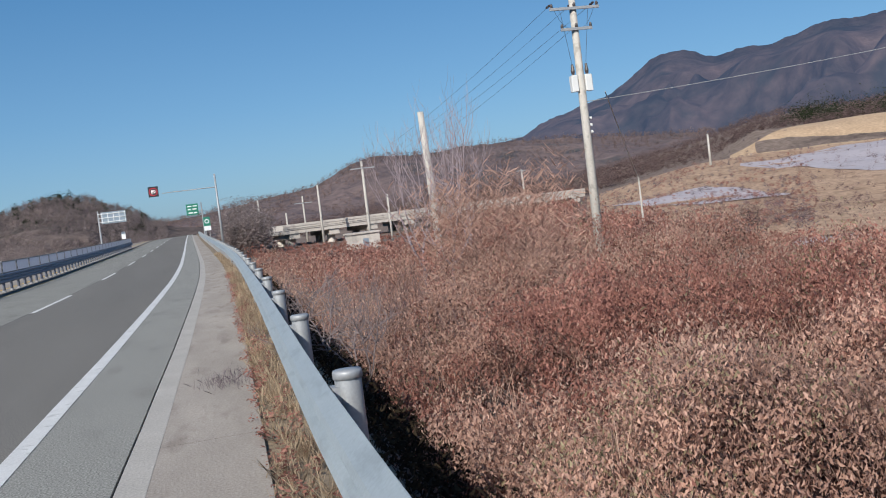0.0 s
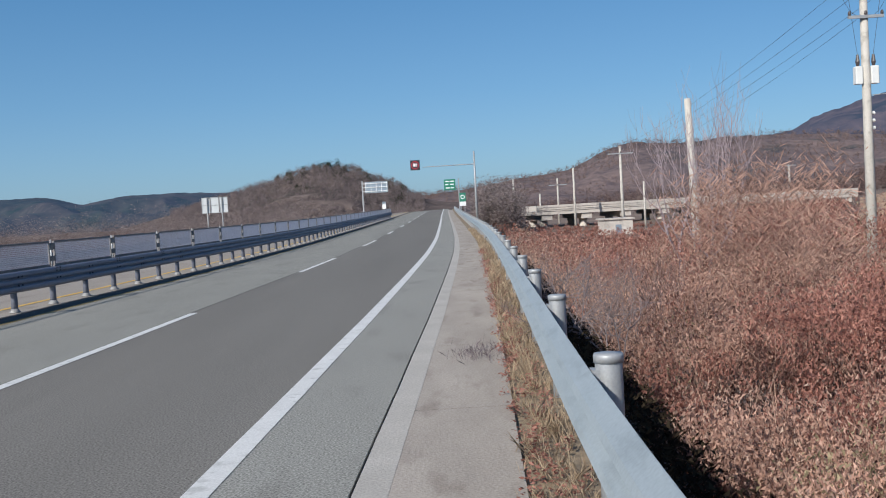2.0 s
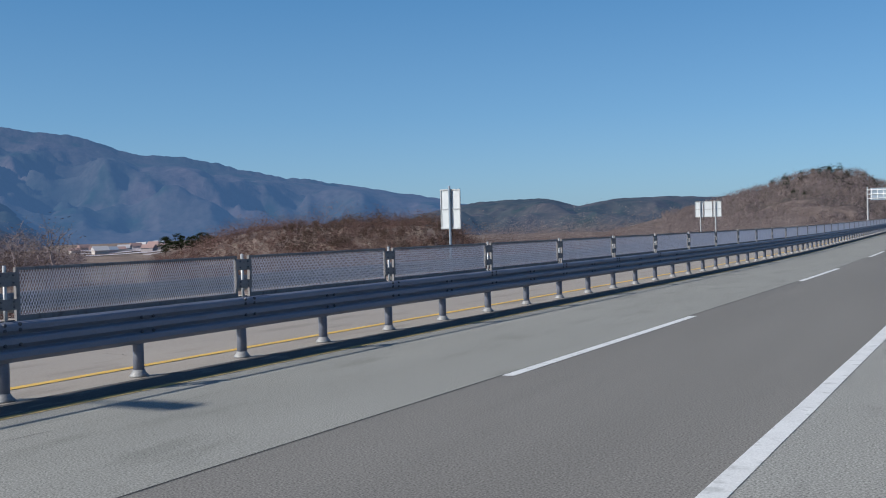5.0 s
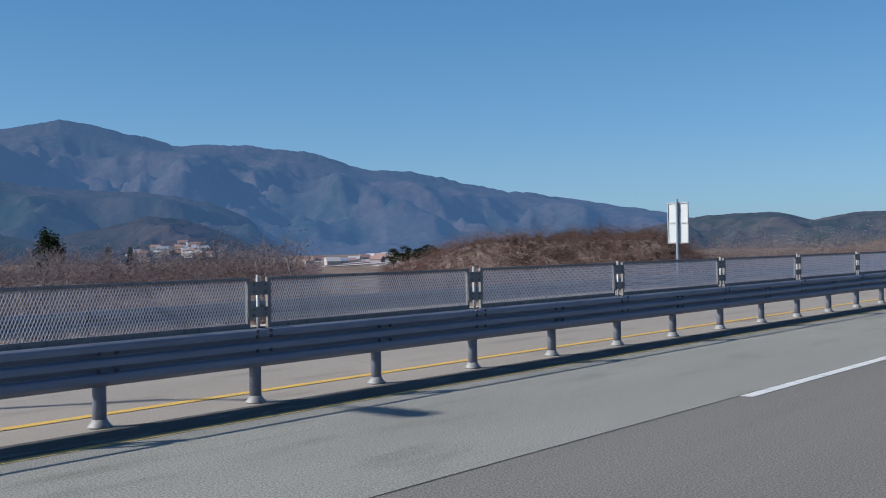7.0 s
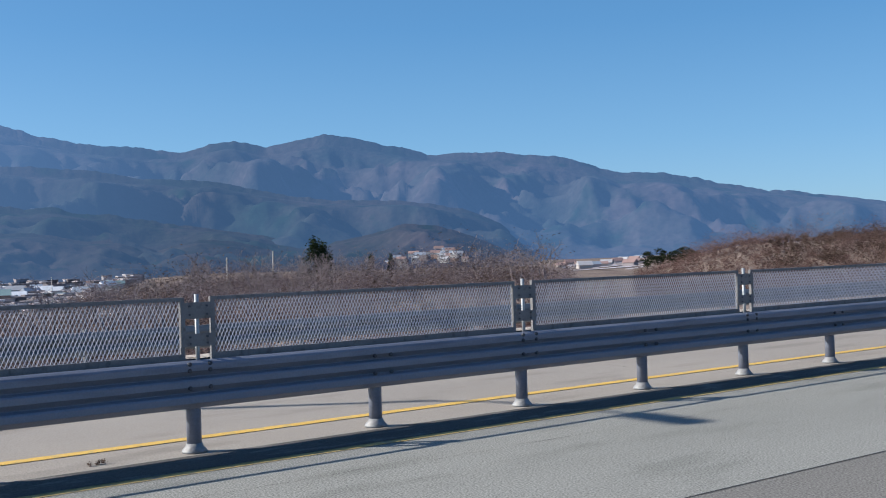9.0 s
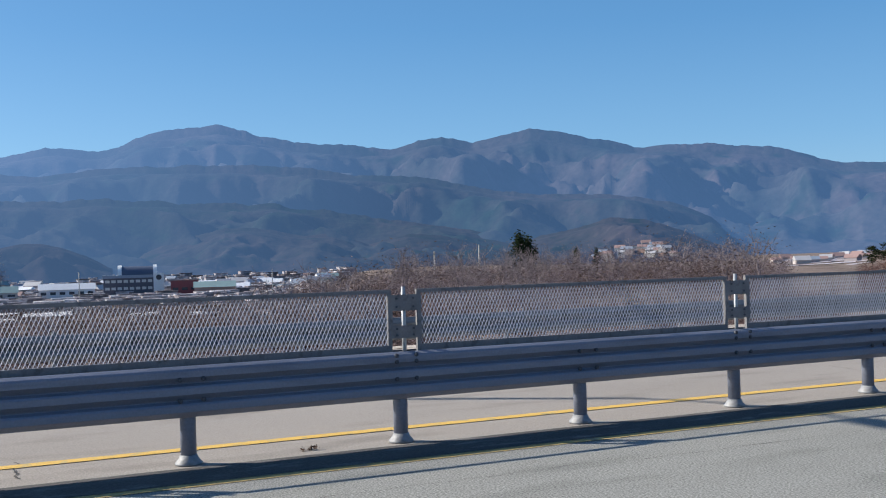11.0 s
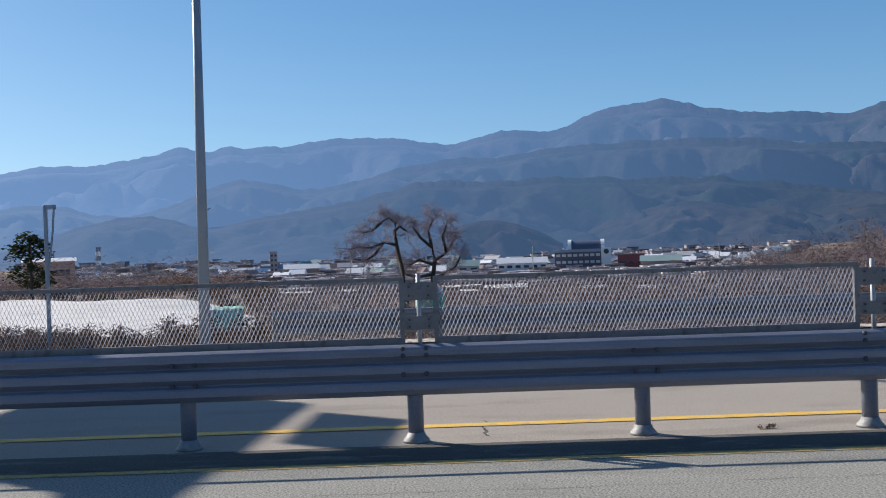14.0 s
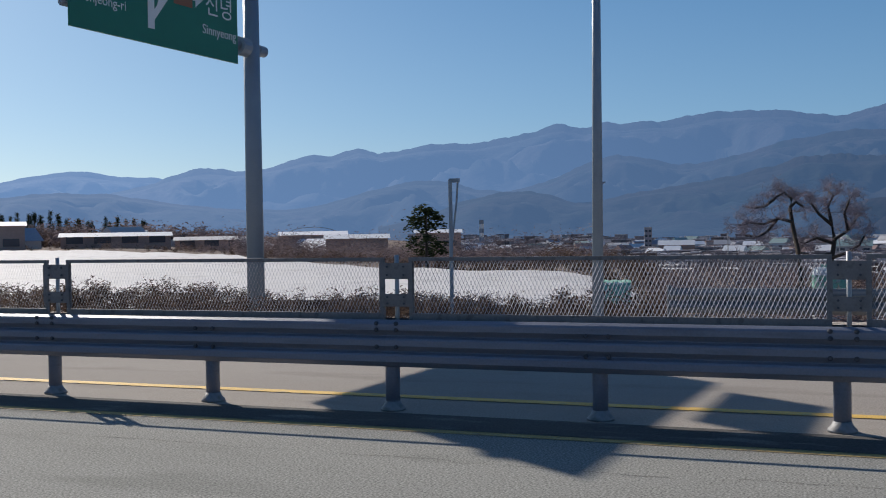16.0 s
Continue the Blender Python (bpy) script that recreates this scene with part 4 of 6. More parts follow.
def tree_mesh(seed, height, radius, depth=4, split=3, twist=0.16, up=0.03, lean=(0, 0)):
    rnd = random.Random(seed)
    trunk, tips = Mesh(), []
    crown = Mesh()
    p, d = Vector((0, 0, -0.3)), Vector((lean[0], lean[1], 1)).normalized()
    pts, rad = [p], [radius * 1.25]
    for i in range(5):
        d = (d + Vector((rnd.gauss(0, twist * 0.7), rnd.gauss(0, twist * 0.7), 0.05))).normalized()
        p = p + d * height * 0.09
        pts.append(p)
        rad.append(radius * (1 - 0.06 * i))
    trunk.tube(pts, rad, 8)
    for k in range(split + 1):
        e = (d + Vector((rnd.gauss(0, 0.6), rnd.gauss(0, 0.6), 0.1))).normalized()
        grow(tips, crown, pts[-1] if k < 2 else pts[-2], e, height * rnd.uniform(0.24, 0.34), radius * 0.62, depth, rnd, twist, split, up)
    return trunk, crown, tips


def bare_tree(seed, x, y, height, radius, label, material, group="", **more):
    z = float(land(x, y))
    t = thing("bare_tree", x, y, z, label, "tree", group)
    trunk, crown, _ = tree_mesh(seed, height, radius, **more)
    part("trunk", trunk, material, t, smooth=True)
    part("crown", crown, material, t)
    return t


def polar(az, d):
    return -d * math.sin(radians(az)), d * math.cos(radians(az))


# gnarled fruit trees beyond the far rail
def fruit_tree(seed, az, d, z0, trunk_pts, limbs, label):
    """Crooked trunk and limbs: points as (sideways, up), seen from the road."""
    px, py = polar(az, d)
    side = Vector((-math.cos(radians(az)), -math.sin(radians(az)), 0))
    deep = Vector((-math.sin(radians(az)), math.cos(radians(az)), 0))
    rnd = random.Random(seed)
    t = thing("fruit_tree", px, py, z0, label, "tree", "fruit trees")
    pts = [side * a + Vector((0, 0, b - z0)) + deep * (0.05 * k) for k, (a, b) in enumerate(trunk_pts)]
    part("trunk", Mesh().tube(pts, [0.085 - 0.009 * k for k in range(len(pts))], 8), BARK, t, smooth=True)
    m, tips = Mesh(), []
    for line in limbs:
        depth = rnd.uniform(-0.5, 0.5)
        pts = [side * a + Vector((0, 0, b - z0)) + deep * (depth * k * 0.4) for k, (a, b) in enumerate(line)]
        part("limb", Mesh().tube(pts, [0.05 * 0.8 ** k for k in range(len(pts))], 7), BARK, t, smooth=True)
        for k, q in enumerate(pts[1:]):
            along = (q - pts[k]).normalized()
            for _ in range(6):
                e = (along * 0.5 + Vector((rnd.gauss(0, 0.6), rnd.gauss(0, 0.6), rnd.gauss(0.35, 0.5)))).normalized()
                grow(tips, m, q, e, rnd.uniform(0.14, 0.29), 0.013, 3, rnd, 0.3, 3, 0.02, 4)
    part("twig_spray", m, BARK_TWIG, t, "fine crooked twigs")
    c = np.array([tuple(p) for p, _ in tips])
    fast("dry_leaves", leaves(c, np.full((len(c), 3), 0.08), 3, np.full(len(c), 0.016), np.random.default_rng(seed), 0.4, 0.4), 4, BARK_TWIG, "few withered pale leaves", "", t)


BARK_TWIG = surface("twig_bark", (0.24, 0.192, 0.205), (0.40, 0.325, 0.345), 3, 0.95, 0, 0.3, 30, contrast=0.3)
fruit_tree(11, 91.9, 30, -1.2, [(0.0, -1.4), (-0.02, 0.2), (0.06, 1.0), (0.2, 1.75), (0.26, 2.2)],
           [[(0.24, 2.1), (0.22, 2.45), (0.4, 2.6), (0.62, 2.5)], [(0.2, 1.8), (0.55, 1.9), (0.95, 1.75), (1.3, 1.8), (1.6, 1.72)], [(0.6, 1.88), (0.85, 1.55), (1.1, 1.4), (1.45, 1.45)], [(0.26, 2.2), (0.1, 2.35), (-0.1, 2.2)], [(0.6, 2.5), (0.9, 2.25), (1.15, 2.2)]],
           "gnarled leafless fruit tree with a leaning trunk")
fruit_tree(23, 90.3, 30.3, -1.2, [(0.0, -1.4), (0.0, -0.2), (0.04, 0.7), (-0.05, 1.3), (0.04, 1.8)],
           [[(0.04, 1.8), (0.12, 2.2), (-0.02, 2.5), (0.08, 2.62)], [(0.0, 1.2), (0.4, 1.35), (0.75, 1.2), (1.0, 1.35)], [(-0.04, 1.3), (-0.35, 1.5), (-0.58, 1.8), (-0.62, 2.05)], [(0.02, 0.8), (-0.38, 0.95), (-0.66, 1.15), (-0.78, 1.4)], [(0.02, 1.7), (0.35, 2.0), (0.55, 2.3)], [(0.03, 0.9), (0.5, 0.85), (0.85, 0.95)], [(-0.4, 1.55), (-0.3, 2.0), (-0.42, 2.35)]],
           "gnarled leafless fruit tree with many crooked limbs")
# thin young trees round the poles on the right
for seed, az, d, h in ((3, -13.4, 27, 5.4), (5, -14.8, 26, 5.8), (8, -15.8, 29, 5.8), (13, -14.2, 31, 5.6)):
    px, py = polar(az, d)
    bare_tree(seed, px, py, h, 0.045, "slim leafless young tree among the scrub", BARK_TWIG, "young trees", depth=3, split=3, twist=0.07, up=0.34)
for seed, az, d, h in ((37, -8.5, 14, 1.9), (38, -10.5, 13, 1.9), (39, -9.5, 16, 2.0), (40, -12, 15, 1.9), (44, -7, 17, 1.8), (45, -11.2, 18.5, 2.1)):
    px, py = polar(az, d)
    bare_tree(seed, px, py, h, 0.022, "low leafless bush with grey-brown twigs", BARK_PALE, "leafless bushes", depth=3, split=4, twist=0.2, up=0.02)
# belt of bare trees on the left beyond the far carriageway
MODELS = []
for seed, az in ((41, 64), (43, 67), (47, 61.5), (53, 55)):
    t = bare_tree(seed, *polar(az, 105), 4.4, 0.1, "leafless grey-brown roadside tree", BARK_PALE, "bare tree belt", depth=3, split=3, twist=0.2, up=0.03)
    MODELS.append(t)
rnd = random.Random(77)
for k in range(104):
    az = rnd.uniform(48, 73) if k < 90 else rnd.uniform(104, 122)
    d = rnd.uniform(70, 150) if k < 90 else rnd.uniform(110, 160)
    px, py = polar(az, d)
    s = rnd.uniform(0.55, 1.15) * (1 if az < 68 else 0.8)
    c = copy_thing(MODELS[k % 4], Matrix.Translation((px, py, float(land(px, py)) - 0.2)) @ Matrix.Rotation(rnd.uniform(0, 6), 4, "Z"))
    c.scale = (s, s, s)


# low leafless shrubs on the slope beyond the far rail
for k in range(60):
    az, d = rnd.uniform(58, 99), 27 * 2.6 ** rnd.random()
    px, py = polar(az, d)
    c = copy_thing(MODELS[k % 4], Matrix.Translation((px, py, float(land(px, py)) - 0.25)) @ Matrix.Rotation(rnd.uniform(0, 6), 4, "Z"))
    s = rnd.uniform(0.3, 0.58)
    c.scale = (s * 1.3, s * 1.3, s)
    tagged(c, "low leafless shrub on the slope beyond the far rail", "shrub", "slope shrubs")


def evergreen(seed, x, y, height, width, label, round_top=False):
    rg = np.random.default_rng(seed)
    z = float(land(x, y))
    t = thing("evergreen_tree", x, y, z, label, "tree", "evergreens")
    part("trunk", Mesh().tube([(0, 0, -0.3), (0.05, 0, height * 0.5), (0, 0.03, height * 0.95)], [height * 0.03, height * 0.02, 0.02], 7), BARK, t)
    n = 70
    f = rg.uniform(0.28 if round_top else 0.12, 1.0, n)
    w = width * 0.5 * (np.sqrt(np.clip(1 - ((f - 0.55) / 0.48) ** 2, 0.05, 1)) if round_top else (1.15 - f))
    a = rg.uniform(0, 6.28, n)
    q = rg.uniform(0.3, 1, n)
    c = np.stack([np.cos(a) * w * q, np.sin(a) * w * q, f * height], -1)
    s = np.full((n, 3), width * 0.13)
    s[:, 2] *= 0.6 if round_top else 1.5
    fast("crown", leaves(c, s, 26, np.full(n, width * 0.045), rg, 0.2, 0.45), 4, PINE, "dark green needles", "", t)
    return t


for az, d, el, w in ((60.75, 137, 1.2, 4.6), (60.25, 139, 0.95, 4.2), (57.6, 150, 0.4, 1.8), (56.5, 150, 0.35, 1.8), (42.3, 150, 0.05, 2.2), (41.6, 152, 0.2, 2.4), (40.9, 151, 0.08, 2.4), (40.3, 150, 0.25, 2.2), (39.8, 149, 0.0, 2.6)):
    px, py = polar(az, d)
    evergreen(int(az * 10), px, py, 1.7 + d * math.tan(radians(el)) - float(land(px, py)), w, "dark green pine standing above the bare trees", az < 43)
px, py = polar(111.5, 62)
evergreen(9, px, py, 3.9, 2.7, "round-headed dark evergreen beside the white field", True)


def wood(name, n, az0, az1, r0, r1, high, count, leaf, material, label, seed, power=1.0, slim=0.14, beyond=None):
    rg = np.random.default_rng(seed)
    x, y, r, az = scatter(n, az0, az1, r0, r1, rg, power)
    if beyond:
        k = r > np.interp(az, *beyond)
        x, y, r, az = x[k], y[k], r[k], az[k]
        n = len(x)
    h = high * rg.uniform(0.55, 1.15, n) * np.maximum(0.28, 0.7 + 0.6 * wobble(x, y, 9, seed) + 0.3 * wobble(x, y, 3.3, seed + 1))
    g = land(x, y)
    c = np.stack([x, y, g + h * 0.47], -1)
    s = np.stack([h * 0.36, h * 0.36, h * 0.36], -1)
    return fast(name, leaves(c, s, count, leaf * np.ones(n), rg, 0.35, slim, 3), 3, material, label, "woods")


FILM_END = ((99, 104, 109.5, 114, 118, 122, 128, 134, 150), (38, 47, 56, 67, 86, 117, 158, 198, 230))
wood("brushwood", 480, 47.5, 73, 66, 150, 4.4, 100, 0.12, SHRUB_DARK, "dark leafless thicket beyond the far carriageway", 88, slim=0.2)
wood("brushwood", 1150, 46.5, 73, 62, 175, 4.0, 90, 0.12, THICKET, "grey-brown leafless brushwood beyond the far carriageway", 61)
wood("brushwood", 700, 46.5, 73, 70, 175, 4.2, 90, 0.13, TWIG, "purple-grey leafless thicket beyond the far carriageway", 75)
wood("brushwood", 1100, 44, 84, 26, 75, 1.2, 90, 0.075, RED_CROWN, "russet brushwood on the slope beyond the far rail", 62)
wood("brushwood", 1500, 17, 43, 64, 150, 2.5, 70, 0.095, MOUND, "red-brown brushwood on the mound beside the far carriageway", 63)
wood("brushwood", 1100, 8, 25, 115, 240, 5.6, 90, 0.15, HILL_CROWN, "red-brown bare trees along the far carriageway", 64)
wood("brushwood", 2900, 99, 150, 40, 260, 1.9, 56, 0.16, SHRUB_DARK, "dark low growth behind the white field", 80, beyond=FILM_END)
wood("brushwood", 1200, 101, 137, 56, 170, 3.0, 70, 0.14, THICKET, "leafless hedge behind the white field", 65, beyond=FILM_END)
wood("brushwood", 300, -3.6, -2.35, 112, 150, 5.6, 620, 0.15, HILL_CROWN, "clump of red-brown trees beside the road", 66, slim=0.25)
wood("brushwood", 800, -13.5, -3.4, 60, 128, 0.75, 50, 0.09, RUSSET, "russet scrub in front of the bridge", 89, slim=0.3)
wood("brushwood", 900, -26, -4, 180, 420, 5.0, 80, 0.3, RED_CROWN, "red-brown bare trees at the foot of the hill", 67)


def hill_wood(name, az0, az1, crest, dist, depth, base, n, high, material, seed, label, leaf=0.19, count=44, slim=0.22):
    """Bare trees over the upper part of a hill, for an uneven skyline."""
    rg = np.random.default_rng(seed)
    az = rg.uniform(az0, az1, n)
    s = 1 - rg.uniform(0, 1, n) ** 1.6 * 0.95
    ca = np.array(sorted(crest))
    top = 1.65 + dist * np.tan(np.radians(np.interp(az, ca[:, 0], ca[:, 1]))) - base
    r = dist - depth * (1 - s)
    a = np.radians(az)
    z = base + top * s ** 1.15
    f = high * (0.6 + 0.7 * rg.uniform(0, 1, n) ** 2)
    c = np.stack([-r * np.sin(a), r * np.cos(a), z + f * 0.3], -1)
    sp = np.stack([0.2 * f, 0.2 * f, 0.28 * f], -1)
    fast(name, leaves(c, sp, count, np.full(n, leaf), rg, 0.45, slim, 3), 3, material, label, "woods")


LEFT_HILL = [(16, 0.2), (13, 0.9), (11, 1.45), (9.2, 1.95), (8, 2.35), (6.8, 2.6), (5, 2.35), (3.8, 1.75), (2.6, 1.4), (1.9, 0.75), (0.6, 0.4)]
hill_wood("hill_wood", 1.2, 15, LEFT_HILL, 300, 90, -2, 2300, 3.2, HILL_CROWN, 71, "bare red-brown trees covering the roadside hill", count=70)
hill_wood("hill_wood", 1.2, 15, LEFT_HILL, 300, 90, -2, 700, 3.8, TWIG, 84, "pale leafless trees on the roadside hill", slim=0.12)
hill_wood("hill_wood", 2.2, 9.5, LEFT_HILL, 301, 60, -2, 60, 4.8, PINE, 72, "scattered dark pines on the roadside hill", 0.24, 150, 0.4)
RIGHT_HILL = [(4, 0.5), (-1, 0.9), (-3.7, 1.32), (-5, 1.4), (-7.1, 1.72), (-8.4, 2.4), (-9.3, 2.75), (-10.5, 3), (-13.4, 2.75), (-15.7, 2.95), (-18, 2.9), (-21, 2.7), (-25, 2.3), (-30, 1.9)]
hill_wood("hill_wood", -30, 2, RIGHT_HILL, 640, 250, -2, 3000, 6.0, DUSK_CROWN, 79, "bare red-brown trees covering the wooded hill", 0.42, 24)
wood("brushwood", 2400, -48, -22, 188, 480, 3.8, 64, 0.28, RED_CROWN, "bare red-brown woods on the slope above the fields", 68, 0.8)
wood("pine_wood", 260, -41, -32.6, 222, 300, 6.0, 60, 0.26, PINE, "dark green pine wood above the fields", 69, slim=0.35)
wood("brushwood", 1700, -48, -22.5, 44, 165, 0.35, 40, 0.05, STRAW, "tufts of dry grass between the fields", 70, slim=0.3)
wood("brushwood", 1500, -34, -19, 42, 165, 0.7, 60, 0.06, RUSSET, "russet weeds between the fields", 76, slim=0.3)
wood("brushwood", 800, -46, -21, 52, 165, 1.3, 60, 0.08, PURPLE, "leafless reddish shrubs along the field edges", 87, slim=0.15)
wood("brushwood", 700, -34, -19, 46, 185, 1.1, 60, 0.07, TWIG, "grey-brown weeds between the fields", 85, slim=0.2)
wood("brushwood", 2200, 66, 99.5, 24, 330, 1.3, 70, 0.085, THICKET, "low russet orchard rows on the slope to the town", 73)
wood("brushwood", 1000, 60, 99.5, 26, 300, 1.5, 50, 0.1, SHRUB_DARK, "dark low shrubs on the slope to the town", 74, slim=0.3)
wood("brushwood", 900, 66, 99.5, 24, 200, 1.4, 60, 0.085, RED_CROWN, "russet weeds on the slope to the town", 81)
wood("brushwood", 300, 70, 99.5, 22, 90, 0.7, 60, 0.05, TWIG, "dry grey grass on the slope to the town", 77, slim=0.2)
wood("brushwood", 900, 112, 138, 255, 345, 7.0, 110, 0.48, THICKET, "belt of purple-grey leafless trees beyond the fields", 90, slim=0.3)
wood("brushwood", 420, 112, 138, 250, 345, 6.0, 90, 0.48, SHRUB_DARK, "dark bushes among the leafless trees beyond the fields", 92, slim=0.3)
wood("brushwood", 420, 107, 122, 118, 168, 4.6, 80, 0.2, THICKET, "purple-brown leafless thicket in front of the low halls", 93, slim=0.2)
rnd = random.Random(129)
for k in range(21):
    az = 126.6 + 0.42 * k
    px, py = polar(az + rnd.uniform(-0.15, 0.15), rnd.uniform(318, 336))
    evergreen(int(az * 10), px, py, rnd.uniform(6.3, 8.6) + 1.4 * (az > 130.5), rnd.uniform(3.0, 5.0), "slim dark conifer in a row beyond the fields")
wood("town_trees", 420, 70, 109, 420, 1150, 3.6, 50, 0.45, SHRUB_DARK, "dark bare trees between the town roofs", 78, slim=0.35)

wood("brushwood", 2300, 15, 43, 58, 100, 1.0, 70, 0.06, MOUND, "tangled red-brown brush over the face of the mound", 83, slim=0.25)
wood("brushwood", 260, 22, 36, 74, 100, 2.0, 120, 0.08, SHRUB_DARK, "dark overgrown bushes on the mound", 86, slim=0.3)
wood("brushwood", 900, 22, 43, 64, 130, 1.3, 70, 0.06, MOUND, "russet dry weeds on the mound", 82, slim=0.25)
# growth in the gap behind the roadside rail, near black to paint the shade there
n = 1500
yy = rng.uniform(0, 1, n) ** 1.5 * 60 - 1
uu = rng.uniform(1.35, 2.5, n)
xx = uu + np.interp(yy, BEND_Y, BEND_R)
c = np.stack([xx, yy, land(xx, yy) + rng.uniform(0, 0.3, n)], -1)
fast("shade_undergrowth", leaves(c, np.full((n, 3), 0.22), 34, 0.03 + 0.0008 * np.abs(yy), rng, 0.5, 0.35, 3), 3, GAP_SHADE, "undergrowth coloured near black for the shade behind the roadside rail", "scrub")
# bare dark shrubs on the near edge of the fields
for seed, az, d, h in ((131, -30.4, 40, 2.6), (132, -29.6, 42, 2.2), (133, -27.9, 44, 2.2), (134, -27.2, 45, 1.9), (135, -31.2, 43, 2.0), (136, -25.6, 46, 1.7)):
    px, py = polar(az, d)
    bare_tree(seed, px, py, h, 0.03, "dark leafless shrub at the edge of the fields", BARK, "dark shrubs", depth=4, split=3, twist=0.18, up=0.06)

# purple-grey leafless bushes standing in the scrub behind the rail
n = 70
x, y, r, az = scatter(n, -15, -4.0, 8, 26, rng)
k = x - np.interp(y, BEND_Y, BEND_X) > 2.6
x, y, r = x[k], y[k], r[k]
c = np.stack([x, y, land(x, y) + 1.1 + 0.35 * scrub_top(x, y)], -1)
fast("leafless_bushes", leaves(c, np.stack([0 * r + 0.8, 0 * r + 0.8, 0 * r + 0.6], -1), 150, 0.09 + 0.003 * r, rng, 0.75, 0.035, 3), 3, PURPLE, "purple-grey leafless twiggy bushes among the scrub", "bushes")

n = 64
x, y, r, az = scatter(n, -21, -14.2, 17, 27, rng)
c = np.stack([x, y, land(x, y) + rng.uniform(1.3, 3.7, n)], -1)
fast("leafless_bushes", leaves(c, np.stack([0 * r + 0.8, 0 * r + 0.8, 0 * r + 0.6], -1), 150, 0.07 + 0.003 * r, rng, 0.5, 0.07, 3), 3, FADED, "tall pinkish-brown leafless bushes round the concrete poles", "bushes")


# ---- poles, wires and signs ----
POLE = surface("pale_concrete_pole", (0.43, 0.405, 0.365), (0.55, 0.52, 0.475), 1.5, 0.85, 0, 0.2, 40, (0.36, 0.335, 0.30), contrast=0.14)
STEEL_POLE = surface("grey_painted_pole", (0.20, 0.255, 0.315), (0.25, 0.31, 0.37), 1.5, 0.5, 0.1, 0.05, 40, contrast=0.06)
SIGN_GREEN = surface("green_sign_sheet", (0.011, 0.165, 0.11), (0.014, 0.195, 0.13), 1.5, 0.5, 0, 0.02, 60, contrast=0.05)
SIGN_WHITE = surface("white_sign_sheet", (0.70, 0.72, 0.72), (0.78, 0.8, 0.8), 2, 0.5, 0, 0.02, 60, contrast=0.05)
SIGN_BROWN = plain("brown_sign_patch", (0.30, 0.12, 0.06), 0.5)
BLACK = plain("black_panel", (0.02, 0.02, 0.025), 0.5)
ALU = surface("sign_back_aluminium", (0.46, 0.49, 0.51), (0.54, 0.57, 0.59), 2, 0.5, 0.1, 0.03, 60, contrast=0.06)
WIRE = plain("black_cable", (0.03, 0.03, 0.035), 0.6)
INSULATOR = plain("dark_insulator", (0.06, 0.05, 0.05), 0.35)
BOX_WHITE = surface("white_switch_box", (0.62, 0.63, 0.62), (0.72, 0.73, 0.72), 3, 0.5, 0, 0.03, 60, contrast=0.06)


def words(text, x, y, z, size, parent, material, across=True, name="lettering"):
    """Lettering that faces +y, read from that side."""
    cu = bpy.data.curves.new(name, "FONT")
    cu.body, cu.size, cu.align_x, cu.align_y, cu.extrude = text, size, "CENTER", "CENTER", 0.002
    cu.materials.append(material)
    ob = new(name, cu)
    ob.parent = parent
    ob.matrix_basis = pose(x, y, z, 90, 0, 180 if across else 0)
    return ob


def utility_pole(az, d, top, r0, r1, label, arms=(), lean=0.0):
    px, py = polar(az, d)
    px, py = px + 0.38, py + 0.23
    g = float(land(px, py))
    t = thing("utility_pole", px, py, g, label, "utility pole", "utility poles")
    part("shaft", Mesh().tube([(0, 0, -0.5), (-lean * 0.5, 0, (top - g) * 0.5), (-lean, 0, top - g)], [r0, (r0 + r1) / 2, r1], 12), POLE, t, smooth=True)
    for z, half in arms:
        part("crossarm", Mesh().box(-half, half, -r1 - 0.09, -r1, z - g - 0.05, z - g + 0.05), GALV, t)
        for i in (-0.92, 0.0, 0.92):
            part("insulator", Mesh().tube([(i * half, -r1 - 0.05, z - g + 0.05), (i * half, -r1 - 0.05, z - g + 0.12), (i * half, -r1 - 0.05, z - g + 0.2)], [0.05, 0.06, 0.03], 8), INSULATOR, t)
    return t, px, py, g


pole, ax, ay, ag = utility_pole(-22.4, 38, 8.9, 0.19, 0.12, "tall pale concrete pole carrying switch boxes and wires", ((8.1, 0.95), (7.35, 0.6)))
for s, w in ((-1, 0.25), (1, 0.27)):
    b = part("switch_box", Mesh().chamfer_box(s * 0.27 - w / 2, s * 0.27 + w / 2, -0.15, 0.15, 5.1 - ag, 5.7 - ag, 0.03), BOX_WHITE, pole, "white switch box")
    part("bushing", Mesh().tube([(s * 0.27, 0, 5.7 - ag), (s * 0.27, 0, 5.85 - ag), (s * 0.27, 0, 6.1 - ag)], [0.05, 0.08, 0.04], 8), INSULATOR, b)
    part("bracket", Mesh().box(min(0, s * 0.2), max(0, s * 0.2), -0.03, 0.03, 5.2 - ag, 5.27 - ag), GALV, pole)
for z in (4.1, 3.85, 3.6):
    part("insulator", Mesh().tube([(0.15, 0, z - ag), (0.24, 0, z - ag)], [0.06, 0.06], 8), BOX_WHITE, pole)
utility_pole(-13.65, 34, 4.75, 0.15, 0.105, "stout weathered concrete pole without arms", lean=0.16)
_, cx, cy, cg = utility_pole(-9.7, 100, 6.6, 0.17, 0.11, "pale concrete pole with one crossarm", ((5.9, 1.2),))
utility_pole(-7.1, 130, 5.7, 0.17, 0.11, "slim pale concrete pole")
utility_pole(-6.2, 150, 5.0, 0.17, 0.11, "pale concrete pole with one crossarm", ((4.0, 1.3),))
